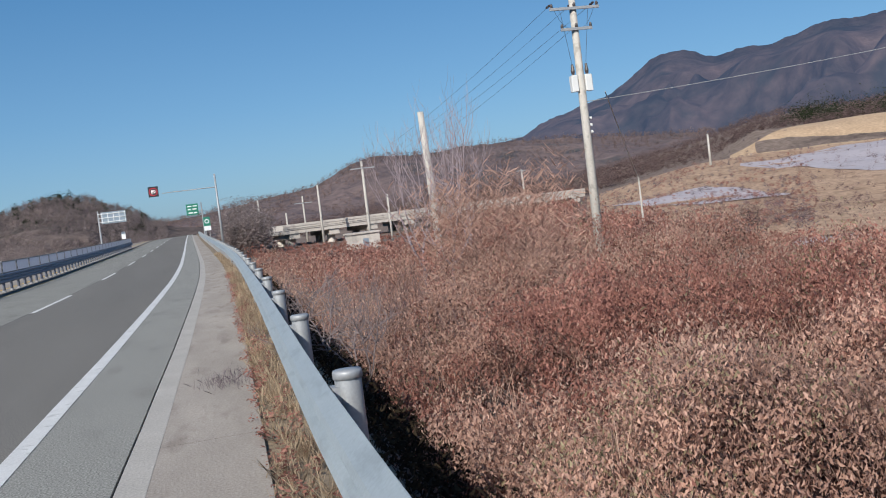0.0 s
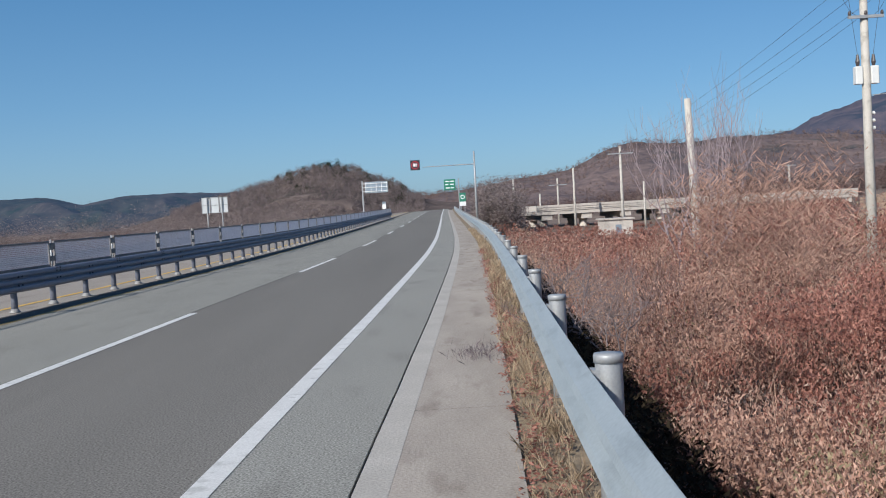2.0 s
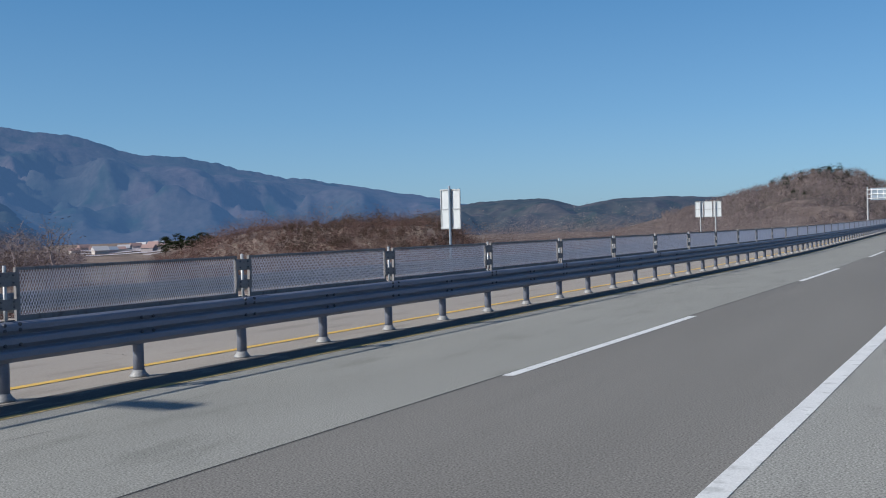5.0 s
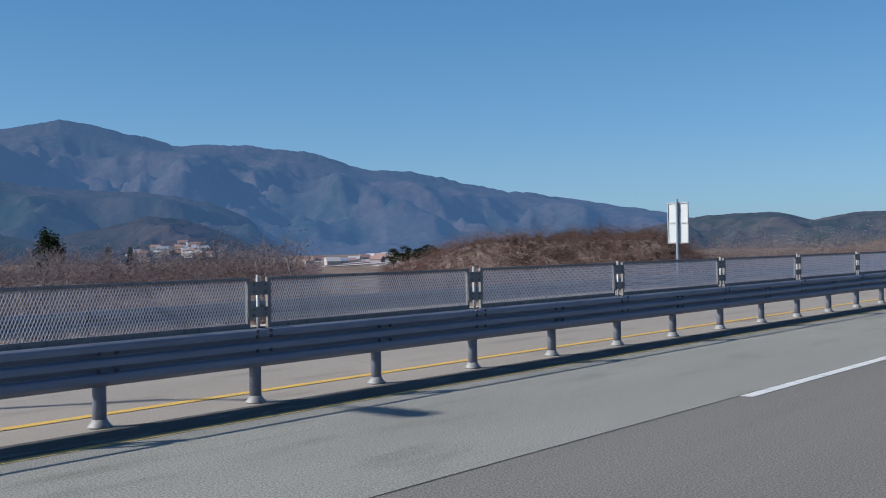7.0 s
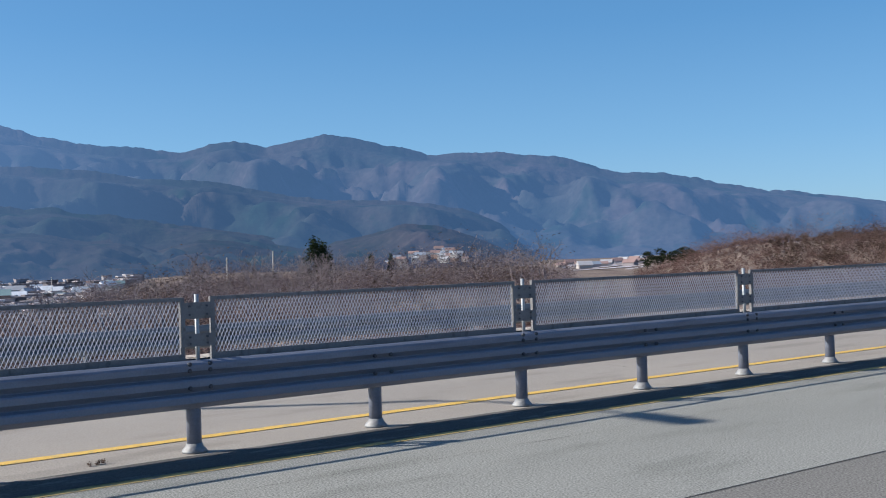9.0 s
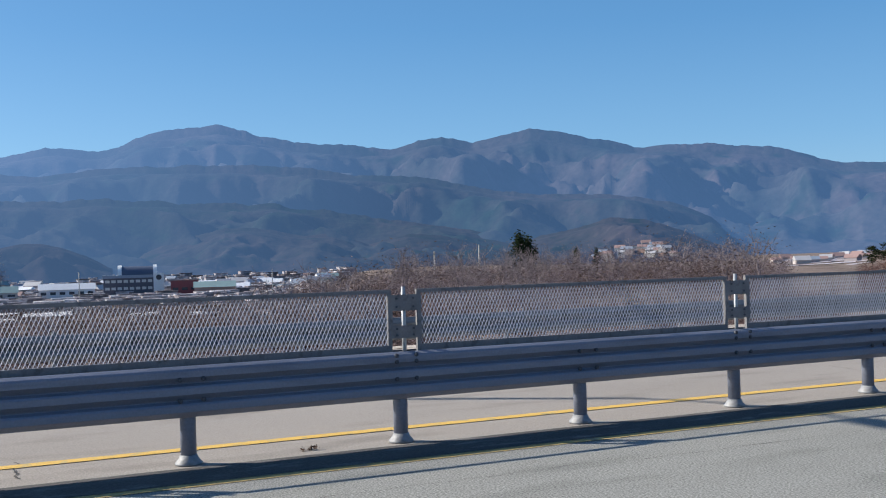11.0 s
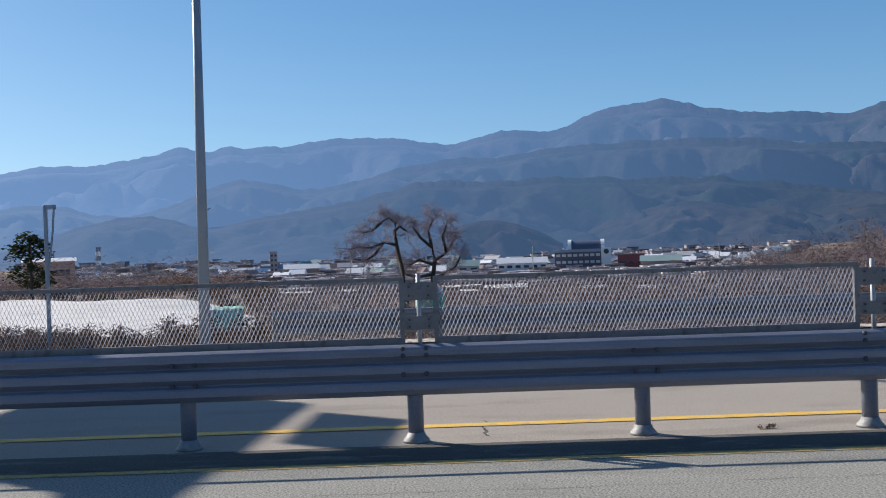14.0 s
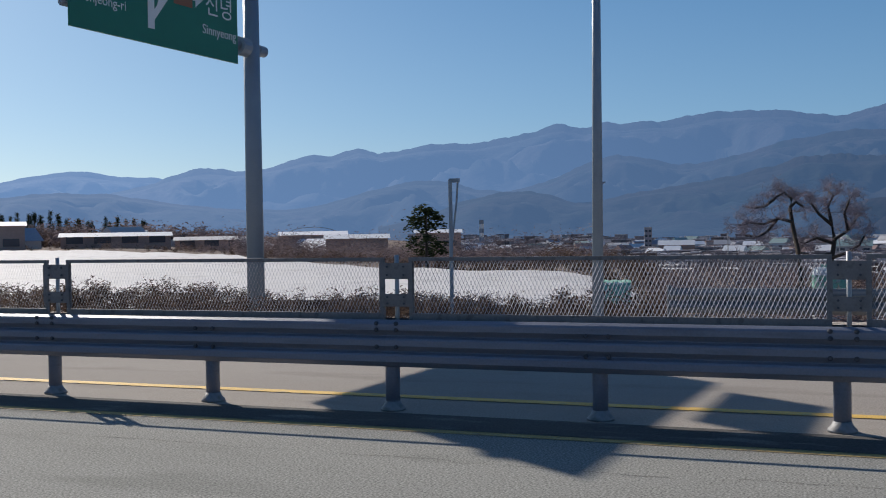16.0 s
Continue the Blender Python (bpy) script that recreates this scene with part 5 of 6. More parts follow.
utility_pole(-10.9, 112, 3.3, 0.13, 0.1, "short pale concrete pole")
utility_pole(-5.2, 170, 3.0, 0.16, 0.13, "short pale concrete pole")
utility_pole(-18.5, 150, 5.0, 0.18, 0.13, "pale concrete pole with a lamp arm", ((4.8, 0.9),))
utility_pole(-28.7, 150, 6.6, 0.18, 0.13, "short pale concrete pole")
utility_pole(-3.75, 140, 5.0, 0.12, 0.1, "slim pale lamp pole beside the trees")


def cable(name, a, b, sag, r, label, material=None):
    pts = []
    for i in range(17):
        w = i / 16
        pts.append(Vector(a).lerp(Vector(b), w) - Vector((0, 0, sag * 4 * w * (1 - w))))
    m = Mesh().tube([p - pts[0] for p in pts], r, 5)
    ob = part(name, m, material or WIRE)
    ob.location = pts[0]
    return tagged(ob, label, "wire", "overhead wires")


for i, zz in ((-0.85, 8.3), (0.0, 8.3), (0.85, 8.3)):
    cable("overhead_wire", (ax + i, ay, zz), (cx + i * 1.2, cy, 6.1), 0.6, 0.006, "thin black power line between concrete poles")
for i in (-0.85, 0.0, 0.85):
    d = Vector((cx + i * 1.2 - ax - i, cy - ay, -2.2)).normalized()
    q = Vector((i, 0, 8.3 - ag))
    part("strain_insulator", Mesh().tube([q, q + d * 0.12, q + d * 0.25, q + d * 0.38, q + d * 0.5], [0.015, 0.05, 0.035, 0.05, 0.015], 8), INSULATOR, pole)
for s in (-1, 1):
    cable("jumper_wire", (ax + s * 0.55, ay - 0.1, 8.1), (ax + s * 0.27, ay, 6.1), 0.0, 0.007, "thin black jumper wire down to a switch box")
    cable("jumper_wire", (ax + s * 0.8, ay - 0.1, 8.15), (ax + s * 0.1, ay - 0.1, 7.4), 0.25, 0.007, "looping black jumper wire at the crossarm")
cable("overhead_wire", (ax, ay, 7.45), (cx, cy, 5.4), 0.9, 0.006, "thin black power line between concrete poles")
cable("overhead_wire", (ax, ay, 4.7), (ax + 46, ay - 2, 10.5), 0.9, 0.014, "sagging pale service cable", GALV)
px, py = polar(-25.1, 60)
g = float(land(px, py))
t = thing("short_pole", px, py, g, "short slim pole anchoring a stay wire", "pole")
part("shaft", Mesh().tube([(0, 0, -0.4), (0, 0, 1.75 - g)], [0.07, 0.05], 8), POLE, t)
cable("stay_wire", (ax + 0.9, ay, 5.0), (px, py, 1.7), 0.1, 0.018, "taut pale stay wire above the scrub", POLE)


def panel(t, x0, x1, z0, z1, face, back, bars=0, y=0.0, depth=0.05):
    """A sign sheet that faces +y when face is seen from there."""
    p = part("sheet", Mesh().chamfer_box(x0, x1, y - depth, y, z0, z1, 0.015), face, t)
    for k in range(bars):
        zz = z0 + (z1 - z0) * (k + 0.5) / bars
        part("stiffener", Mesh().box(x0 + 0.05, x1 - 0.05, y - depth - 0.06, y - depth - 0.002, zz - 0.04, zz + 0.04), back, t)
    return p


# variable speed sign on a long arm, seen ahead
ly = 100.0
lx = bend(ly) + 2.25
t = thing("speed_sign_mast", lx, ly, rise(ly), "slim grey mast carrying a lit speed limit panel", "road sign")
g = rise(ly)
part("mast", Mesh().tube([(0, 0, -1.0), (0, 0, 7.0 - g)], [0.13, 0.08], 10), GALV, t, smooth=True)
part("arm", Mesh().tube([(0, 0, 5.75 - g), (-4.2, 0, 5.72 - g), (-5.0, 0, 5.7 - g)], [0.05, 0.04, 0.035], 8), GALV, t)
LX = -2.52 - lx
p = part("display", Mesh().chamfer_box(LX - 0.46, LX + 0.46, -0.14, 0.1, 5.45 - g, 6.42 - g, 0.03), BLACK, t, "black display cabinet")
LED_RED = bpy.data.materials.new("red_diodes")
LED_RED.use_nodes = True
LED_RED.node_tree.nodes["Principled BSDF"].inputs["Base Color"].default_value = (0.5, 0.02, 0.04, 1)
LED_RED.node_tree.nodes["Principled BSDF"].inputs["Emission Color"].default_value = (1, 0.05, 0.12, 1)
LED_RED.node_tree.nodes["Principled BSDF"].inputs["Emission Strength"].default_value = 0.12
LED_WHITE = bpy.data.materials.new("white_diodes")
LED_WHITE.use_nodes = True
LED_WHITE.node_tree.nodes["Principled BSDF"].inputs["Emission Color"].default_value = (1, 0.75, 0.8, 1)
LED_WHITE.node_tree.nodes["Principled BSDF"].inputs["Emission Strength"].default_value = 0.5
ring = Mesh()
for k in range(20):
    a, b = 2 * math.pi * k / 20, 2 * math.pi * (k + 1) / 20
    q = [(LX + rr * math.cos(w), -0.146, 5.93 - g + rr * math.sin(w)) for rr, w in ((0.325, a), (0.325, b), (0.385, b), (0.385, a))]
    ring.quad(*q)
part("lit_ring", ring, LED_RED, t, "glowing red ring")
words("80", LX, -0.147, 5.93 - g, 0.42, t, LED_WHITE, False)

# green direction sign and exit sign ahead
gy = 238.0
t = thing("direction_sign", bend(gy) + 2.5, gy, rise(gy), "green direction sign on a grey mast with an arm", "road sign")
g = rise(gy)
part("mast", Mesh().tube([(0, 0, -1), (0, 0, 8.2 - g)], [0.17, 0.13], 10), GALV, t)
for z in (7.4, 6.4):
    part("arm", Mesh().tube([(0, 0, z - g), (-3.0, 0, z - g)], 0.07, 8), GALV, t)
p = part("sheet", Mesh().chamfer_box(-3.4, -0.75, -0.12, -0.07, 5.6 - g, 8.1 - g, 0.02), SIGN_GREEN, t, "green sheet")
for k, (a, b, z) in enumerate(((-3.1, -2.2, 7.6), (-1.9, -1.0, 7.6), (-3.1, -2.4, 6.9), (-2.0, -1.1, 6.9), (-3.0, -2.0, 6.1), (-1.8, -1.1, 6.1))):
    part("lettering", Mesh().box(a, b, -0.13, -0.121, z - g - 0.13, z - g + 0.13), SIGN_WHITE, p)
gy = 200.0
t = thing("exit_sign", bend(gy) + 2.65, gy, rise(gy), "green and white exit sign on two posts", "road sign")
g = rise(gy)
for i in (-0.35, 0.35):
    part("leg", Mesh().tube([(i, 0, -1), (i, 0, 4.2 - g)], 0.05, 8), GALV, t)
part("sheet", Mesh().box(-0.62, 0.62, -0.1, -0.06, 2.6 - g, 4.3 - g), SIGN_GREEN, t, "green sheet")
part("sheet", Mesh().box(-0.62, 0.62, -0.1, -0.06, 1.75 - g, 2.59 - g), SIGN_WHITE, t, "white sheet")
q = Mesh().tube([(0, -0.112, 3.5 - g), (0, -0.103, 3.5 - g)], 0.42, 20)
part("symbol", q, SIGN_WHITE, t)
part("symbol", Mesh().tube([(0, -0.122, 3.5 - g), (0, -0.113, 3.5 - g)], 0.27, 20), SIGN_GREEN, t)


def gantry_back(az, d, z0, z1, width, label):
    """A sign on one mast, seen from behind."""
    px, py = polar(az, d)
    t = thing("overhead_sign", px, py, rise(py), label, "road sign")
    g = rise(py)
    part("mast", Mesh().tube([(0, 0, -1.5), (0, 0, z1 + 0.3 - g)], [0.2, 0.15], 12), GALV, t)
    part("sheet", Mesh().chamfer_box(0.5, 0.5 + width, 0.0, 0.05, z0 - g, z1 - g, 0.02), STEEL_POLE, t, "grey back")
    for k in range(3):
        z = z0 + (z1 - z0) * (0.15 + 0.35 * k)
        part("beam", Mesh().tube([(0, -0.1, z - g), (0.5 + width - 0.1, -0.1, z - g)], 0.07, 8), SIGN_WHITE, t)
    for k in range(5):
        xx = 0.7 + (width - 0.4) * k / 4
        part("rib", Mesh().box(xx - 0.05, xx + 0.05, -0.035, -0.002, z0 + 0.1 - g, z1 - 0.1 - g), SIGN_WHITE, t)
    return t


gantry_back(4.55, 215, 5.5, 7.85, 4.8, "pale back of an overhead sign on one mast")
px, py = polar(3.4, 218)
t = thing("small_sign", px, py, rise(py), "small white roadside sign on a post", "road sign")
part("post", Mesh().tube([(0, 0, -1.2), (0, 0, 2.6)], 0.06, 8), GALV, t)
part("sheet", Mesh().box(-0.4, 0.4, -0.06, -0.02, 1.2, 2.7), SIGN_WHITE, t)
px, py = polar(2.2, 330)
t = thing("small_sign", px, py, rise(py), "small white roadside sign on a post", "road sign")
part("post", Mesh().tube([(0, 0, -1.2), (0, 0, 4.6)], 0.08, 8), GALV, t)
part("sheet", Mesh().box(-1.4, 1.4, -0.06, -0.02, 3.0, 4.6), SIGN_WHITE, t)


def board_back(az, d, z0, z1, width, legs, label, mast=0.0, cols=2):
    """A roadside board seen from behind, in two halves."""
    px, py = polar(az, d)
    px, py = px + 0.2, py + 0.13
    g = float(land(px, py))
    t = thing("roadside_board", px, py, g, label, "road sign", turn=0)
    for i in legs:
        part("leg", Mesh().tube([(i, -0.1, -0.6), (i, -0.1, (z1 + mast) - g)], 0.055, 10), STEEL_POLE if mast else GALV, t)
    w = width / cols
    for k in range(cols):
        a, b = -width / 2 + k * w + 0.03, -width / 2 + (k + 1) * w - 0.03
        p = part("sheet", Mesh().box(a, b, 0.0, 0.03, z0 - g, z1 - g), ALU, t, "pale aluminium back")
        for z in (z0 + 0.03, (z0 + z1) / 2, z1 - 0.03):
            part("rail", Mesh().box(a, b, -0.04, -0.002, z - g - 0.025, z - g + 0.025), GALV, p)
        for xx in (a + 0.02, b - 0.02):
            part("rail", Mesh().box(xx - 0.02, xx + 0.02, -0.036, -0.003, z0 - g, z1 - g), GALV, p)
    return t


board_back(26.8, 46.5, 1.80, 3.62, 1.06, (0.0,), "white two-leaf road sign seen from behind on one post", 0.14)
board_back(12.65, 88, 2.3, 3.62, 2.25, (-0.62, 0.62), "wide white road sign seen from behind on two posts", cols=3)

# street lamp on the far shoulder
t = thing("street_lamp", -18.45, -4.22, 0.0, "tall slim grey street lamp with one arm", "street lamp")
part("pole", Mesh().tube([(0, 0, -0.8), (0, 0.07, 8.4)], [0.108, 0.062], 14), STEEL_POLE, t, smooth=True)
part("arm", Mesh().tube([(0, 0.07, 8.35), (0.4, 0.07, 8.75), (1.1, 0.07, 8.93), (2.1, 0.07, 9.0)], [0.045, 0.042, 0.038, 0.035], 8), STEEL_POLE, t)
part("lamp_head", Mesh().chamfer_box(1.95, 2.85, -0.09, 0.23, 8.95, 9.1, 0.05), STEEL_POLE, t, "flat grey lamp head")
part("step_peg", Mesh().tube([(0, 0, 2.45), (-0.05, 0.16, 2.53)], 0.015, 6), STEEL_POLE, t)

# large green direction sign over the far carriageway
SX, SY = -19.95, -12.1
t = thing("overhead_direction_sign", SX, SY, 0.0, "large green direction sign on a thick grey mast", "road sign", turn=-5.4)
part("mast", Mesh().tube([(0, 0, -0.8), (0, 0, 7.9)], [0.195, 0.17], 18), STEEL_POLE, t, smooth=True)
for z in (5.75, 7.25):
    a = part("arm", Mesh().tube([(-0.05, 0, z), (5.4, 0, z)], [0.11, 0.085], 12), STEEL_POLE, t, smooth=True)
    part("flange", Mesh().tube([(0.2, 0, z), (0.5, 0, z)], [0.2, 0.2], 14), STEEL_POLE, a)
    part("end_cap", Mesh().tube([(-0.46, 0, z), (-0.2, 0, z)], [0.12, 0.13], 14), STEEL_POLE, a)
p = part("sheet", Mesh().chamfer_box(0.72, 5.42, 0.14, 0.19, 5.31, 7.72, 0.02), SIGN_GREEN, t, "green sheet")
part("sheet", Mesh().box(1.2, 2.9, 0.14, 0.18, 7.88, 8.6), SIGN_GREEN, t, "small exit plate")
words("신녕", 1.35, 0.195, 6.35, 0.5, p, SIGN_WHITE)
words("Sinnyeong", 1.35, 0.195, 5.85, 0.27, p, SIGN_WHITE)
words("연정리", 4.75, 0.195, 6.35, 0.5, p, SIGN_WHITE)
words("Yeonjeong-ri", 4.7, 0.195, 5.88, 0.25, p, SIGN_WHITE)
part("route_arrow", Mesh().box(3.3, 3.48, 0.192, 0.196, 5.6, 7.0), SIGN_WHITE, p)
arrow = Mesh().quad((3.32, 0.194, 5.75), (3.32, 0.194, 5.95), (2.75, 0.194, 6.62), (2.75, 0.194, 6.42))
arrow.quad((3.34, 0.1945, 5.72), (3.2, 0.1945, 5.9), (3.0, 0.1945, 6.3), (3.14, 0.1945, 6.3))
arrow.box(2.05, 3.0, 0.192, 0.1955, 6.36, 6.52)
part("route_arrow", arrow, SIGN_WHITE, p)
n = Mesh()
n.v, n.f = [(2.1, 0.1975, 6.24), (2.1, 0.1975, 6.64), (1.85, 0.1975, 6.44), (2.1, 0.192, 6.24), (2.1, 0.192, 6.64), (1.85, 0.192, 6.44)], [(0, 1, 2), (5, 4, 3), (0, 3, 4, 1), (1, 4, 5, 2), (2, 5, 3, 0)]
part("route_arrow", n, SIGN_WHITE, p)
part("number_patch", Mesh().box(2.2, 2.75, 0.197, 0.2, 6.2, 6.68), SIGN_BROWN, p, "brown road number patch")

# edge-on triangular sign on a thin post
t = thing("triangular_sign", -20.0, -7.55, -0.45, "thin post with a narrow triangular sign seen edge-on", "road sign")
part("post", Mesh().tube([(0, 0, -0.4), (0, 0, 3.2)], 0.042, 8), STEEL_POLE, t)
part("brace", Mesh().tube([(0.0, 0.02, 1.9), (-0.05, 0.11, 2.7), (-0.05, 0.15, 3.2)], 0.02, 6), STEEL_POLE, t)
part("sheet", Mesh().box(-0.08, 0.02, -0.02, 0.18, 3.14, 3.22), STEEL_POLE, t)


# ---- bridge of the parallel road on the right ----
BRIDGE = surface("bridge_concrete", (0.46, 0.42, 0.38), (0.58, 0.53, 0.48), 0.4, 0.9, 0, 0.2, 8, (0.40, 0.36, 0.33), contrast=0.1)
a = Vector((*polar(-4.55, 138), 0.0))
b = Vector((*polar(-21.0, 158), 0.0))
along = b - a
t = thing("road_bridge", a.x, a.y, 0.0, "long low concrete road bridge on round piers", "bridge", turn=math.degrees(math.atan2(along.y, along.x)))
L = along.length
part("deck", Mesh().box(0, L, -4.5, 4.5, -0.05, 0.42), BRIDGE, t)
part("parapet", Mesh().box(0, L, -4.6, -4.4, 0.425, 1.15), BRIDGE, t)
part("parapet", Mesh().box(0, L, 4.4, 4.6, 0.425, 1.15), BRIDGE, t)
for z in (0.62, 0.9):
    part("rail", Mesh().box(0, L, -4.68, -4.602, z, z + 0.08), BRIDGE, t)
for k in range(9):
    xx = 1.5 + (L - 3) * k / 8
    part("crosshead", Mesh().box(xx - 0.7, xx + 0.7, -4.3, 3.6, -0.75, -0.055), BRIDGE, t)
    for yy in (-2.7, 2.0):
        part("pier", Mesh().tube([(xx, yy, -4.2), (xx, yy, -0.75)], 0.55, 12), BRIDGE, t, smooth=True)
px, py = polar(-9.45, 96)
t = thing("shed", px, py, float(land(px, py)), "small pale flat-roofed concrete shed with a door", "shed", turn=8)
part("wall", Mesh().box(-1.3, 1.3, -1.2, 1.2, -0.4, 1.25), BRIDGE, t)
part("roof", Mesh().box(-1.45, 1.45, -1.35, 1.35, 1.255, 1.4), BRIDGE, t)
part("door", Mesh().box(-0.35, 0.2, -1.24, -1.203, -0.35, 0.8), STEEL_POLE, t, "grey door")

# ---- fields ----
FILM = surface("white_plastic_film", (0.56, 0.54, 0.53), (0.64, 0.62, 0.61), 0.2, 0.75, 0, 0.1, 3, (0.51, 0.49, 0.48), contrast=0.08, shine=0.3)
FILM_LILAC = surface("lilac_plastic_film", (0.44, 0.39, 0.40), (0.54, 0.48, 0.49), 0.2, 0.6, 0, 0.1, 3, (0.37, 0.325, 0.33), contrast=0.1)
EARTH = surface("bare_earth_bank", (0.42, 0.29, 0.18), (0.52, 0.37, 0.24), 0.3, 0.95, 0, 0.3, 2, contrast=0.2)


def field(name, az0, az1, near, far, material, label, lift=0.2, rows=0.0):
    """A sheet laid over the ground between two distances."""
    m = Mesh()
    grid = []
    n = 60
    for i in range(n + 1):
        az = az0 + (az1 - az0) * i / n
        row = []
        for k in range(29):
            d = near(az) + (far(az) - near(az)) * k / 28
            px, py = polar(az, d)
            row.append((px, py, float(land(px, py)) + lift + rows * math.sin(px * 3.6) + 0.05 * float(wobble(px, py, 4))))
        grid.append(row)
    m.strip(grid)
    return part(name, m, material, None, label, "structure", True)


field("field", 100.2, 150, lambda a: 24.5 + 0.3 * max(0, a - 106), lambda a: float(np.interp(a, (100.2, 104, 109.5, 114, 118, 122, 128, 134, 150), (40, 46, 53, 63, 80, 110, 150, 190, 220))), FILM, "field covered with glaring white plastic film", 0.25, 0.015)
def lerp(*pairs):
    return lambda a: float(np.interp(a, [q[0] for q in pairs], [q[1] for q in pairs]))


DRYGRASS = surface("dry_grass_field", (0.37, 0.25, 0.168), (0.52, 0.365, 0.255), 0.12, 0.95, 0, 0.6, 2.2, (0.28, 0.185, 0.125), contrast=0.35, shine=0.1)
field("field", -48, -22.0, lambda a: 45 + 0 * a, lambda a: 165 + 0 * a, DRYGRASS, "pinkish dry grass between the fields", 0.16)
field("field", -46, -32.5, lerp((-46, 38), (-35.6, 41), (-32.5, 43)), lerp((-46, 60), (-35.6, 51), (-32.5, 43.5)), FILM_LILAC, "field covered with lilac-white plastic film", 0.1, 0.01)
field("field", -46, -30.3, lerp((-46, 98), (-37, 102), (-34, 114), (-30.3, 136)), lerp((-46, 175), (-37, 162), (-30.3, 139)), FILM_LILAC, "field covered with lilac-white plastic film", 0.2, 0.01)
field("field", -32.7, -23.4, lerp((-32.7, 84), (-28, 86), (-23.4, 103)), lerp((-32.7, 86), (-31, 96), (-28.4, 110), (-23.4, 107)), FILM_LILAC, "strip of field covered with plastic film", 0.2, 0.01)
field("field", -46, -29.8, lambda a: 166 + 0 * a, lerp((-46, 190), (-34, 186), (-29.8, 170)), EARTH, "bare ochre earth bank above the fields", 0.1)

# hedge on the far verge
rg = np.random.default_rng(91)
n = 2400
uu = rg.uniform(-22.6, -18.4, n)
yy = rg.uniform(-40, -3.2, n)
c = np.stack([uu, yy, land(uu, yy) + rg.uniform(-0.05, 0.5, n) * (1 + 0.6 * soft(-11, -17, yy)) + 0.2 * wobble(uu, yy, 2.3)], -1)
fast("verge_hedge", leaves(c, np.full((n, 3), 0.19), 84, np.full(n, 0.044), rg, 0.4, 0.3, 3), 3, SHRUB_DARK, "low dark dry hedge along the far verge", "hedge")
n = 7000
yy = rg.uniform(-3, 70, n)
uu = np.interp(yy, BEND_Y, BEND_X) + rg.uniform(-19.5, -17.5, n)
base = np.stack([uu, yy, land(uu, yy) - 0.05], -1)
fast("far_verge_grass", blades(base, rg.uniform(0.1, 0.32, n), np.full(n, 0.007), 0.85, rg), 6, TWIG, "dry grey grass beneath the far guard rail", "grass")


# ---- the town in the valley ----
WALLS = [surface("town_wall", c, [min(1, v * 1.15) for v in c], 0.2, 0.85, 0, 0, 3, contrast=0.08) for c in ((0.55, 0.53, 0.5), (0.42, 0.38, 0.36), (0.30, 0.27, 0.28), (0.62, 0.6, 0.6), (0.36, 0.24, 0.2))]
ROOFS = [surface("town_roof", c, [min(1, v * 1.15) for v in c], 0.2, 0.6, 0, 0, 3, contrast=0.1) for c in ((0.56, 0.58, 0.61), (0.24, 0.28, 0.34), (0.20, 0.29, 0.29), (0.30, 0.20, 0.18), (0.42, 0.41, 0.42), (0.70, 0.71, 0.74))]
GLASS = plain("dark_window", (0.04, 0.05, 0.07), 0.2)


def house(az, d, w, l, h, wall, roof, turn, flat, label, base=None, windows=True, cladding=None, pitch=None):
    px, py = polar(az, d)
    g = float(land(px, py)) if base is None else base
    t = thing("house", px, py, g, label, "house", "town buildings", turn)
    part("wall", Mesh().box(-w / 2, w / 2, -l / 2, l / 2, -1.0, h), cladding or WALLS[wall], t)
    if flat:
        part("roof", Mesh().box(-w / 2 - 0.2, w / 2 + 0.2, -l / 2 - 0.2, l / 2 + 0.2, h + 0.004, h + 0.5), ROOFS[roof], t)
    else:
        m = Mesh()
        a, b, e = w / 2 + 0.4, l / 2 + 0.4, h + (pitch or 0.3 * min(w, 9))
        m.v = [(-a, -b, h), (a, -b, h), (a, b, h), (-a, b, h), (-a, 0, e), (a, 0, e)]
        m.f = [(0, 1, 5, 4), (2, 3, 4, 5), (0, 4, 3), (1, 2, 5), (3, 2, 1, 0)]
        part("roof", m, ROOFS[roof], t)
    if windows:
        n = max(2, int(w / 4))
        for s in range(max(1, int(h / 3))):
            for k in range(n):
                xx = -w / 2 + w * (k + 0.5) / n
                part("window", Mesh().box(xx - w / n * 0.3, xx + w / n * 0.3, -l / 2 - 0.06, -l / 2 - 0.004, s * 3 + 0.9, s * 3 + 2.2), GLASS, t)
    return t


# long low halls on the far side of the white field: two bearings, distance, height of the top, roof
for a0, a1, d, top, roof, label in ((130.8, 125.3, 205, 2.55, 0, "long low hall with a pale sheet roof"), (136.5, 132.6, 190, 4.6, 5, "pale-roofed barn beyond the white field"), (125.0, 121.2, 225, 1.5, 4, "low grey-roofed shed beyond the white field"),
                                    (119.4, 115.8, 215, 2.2, 5, "long hall with a bright pale roof"), (116.9, 113.5, 180, 1.5, 0, "low pale-roofed shed among the bare trees"), (111.9, 109.4, 235, 2.2, 0, "small pale-roofed shed among the bare trees")):
    az = (a0 + a1) / 2
    px, py = polar(az, d)
    g = float(land(px, py))
    w = d * radians(abs(a1 - a0))
    house(az, d, w, 7, top - 0.75 - g, 4, roof, az, False, label, g, pitch=0.75)
rnd = random.Random(404)
COLOURS = ("white", "blue", "green", "red-brown", "grey", "pale")
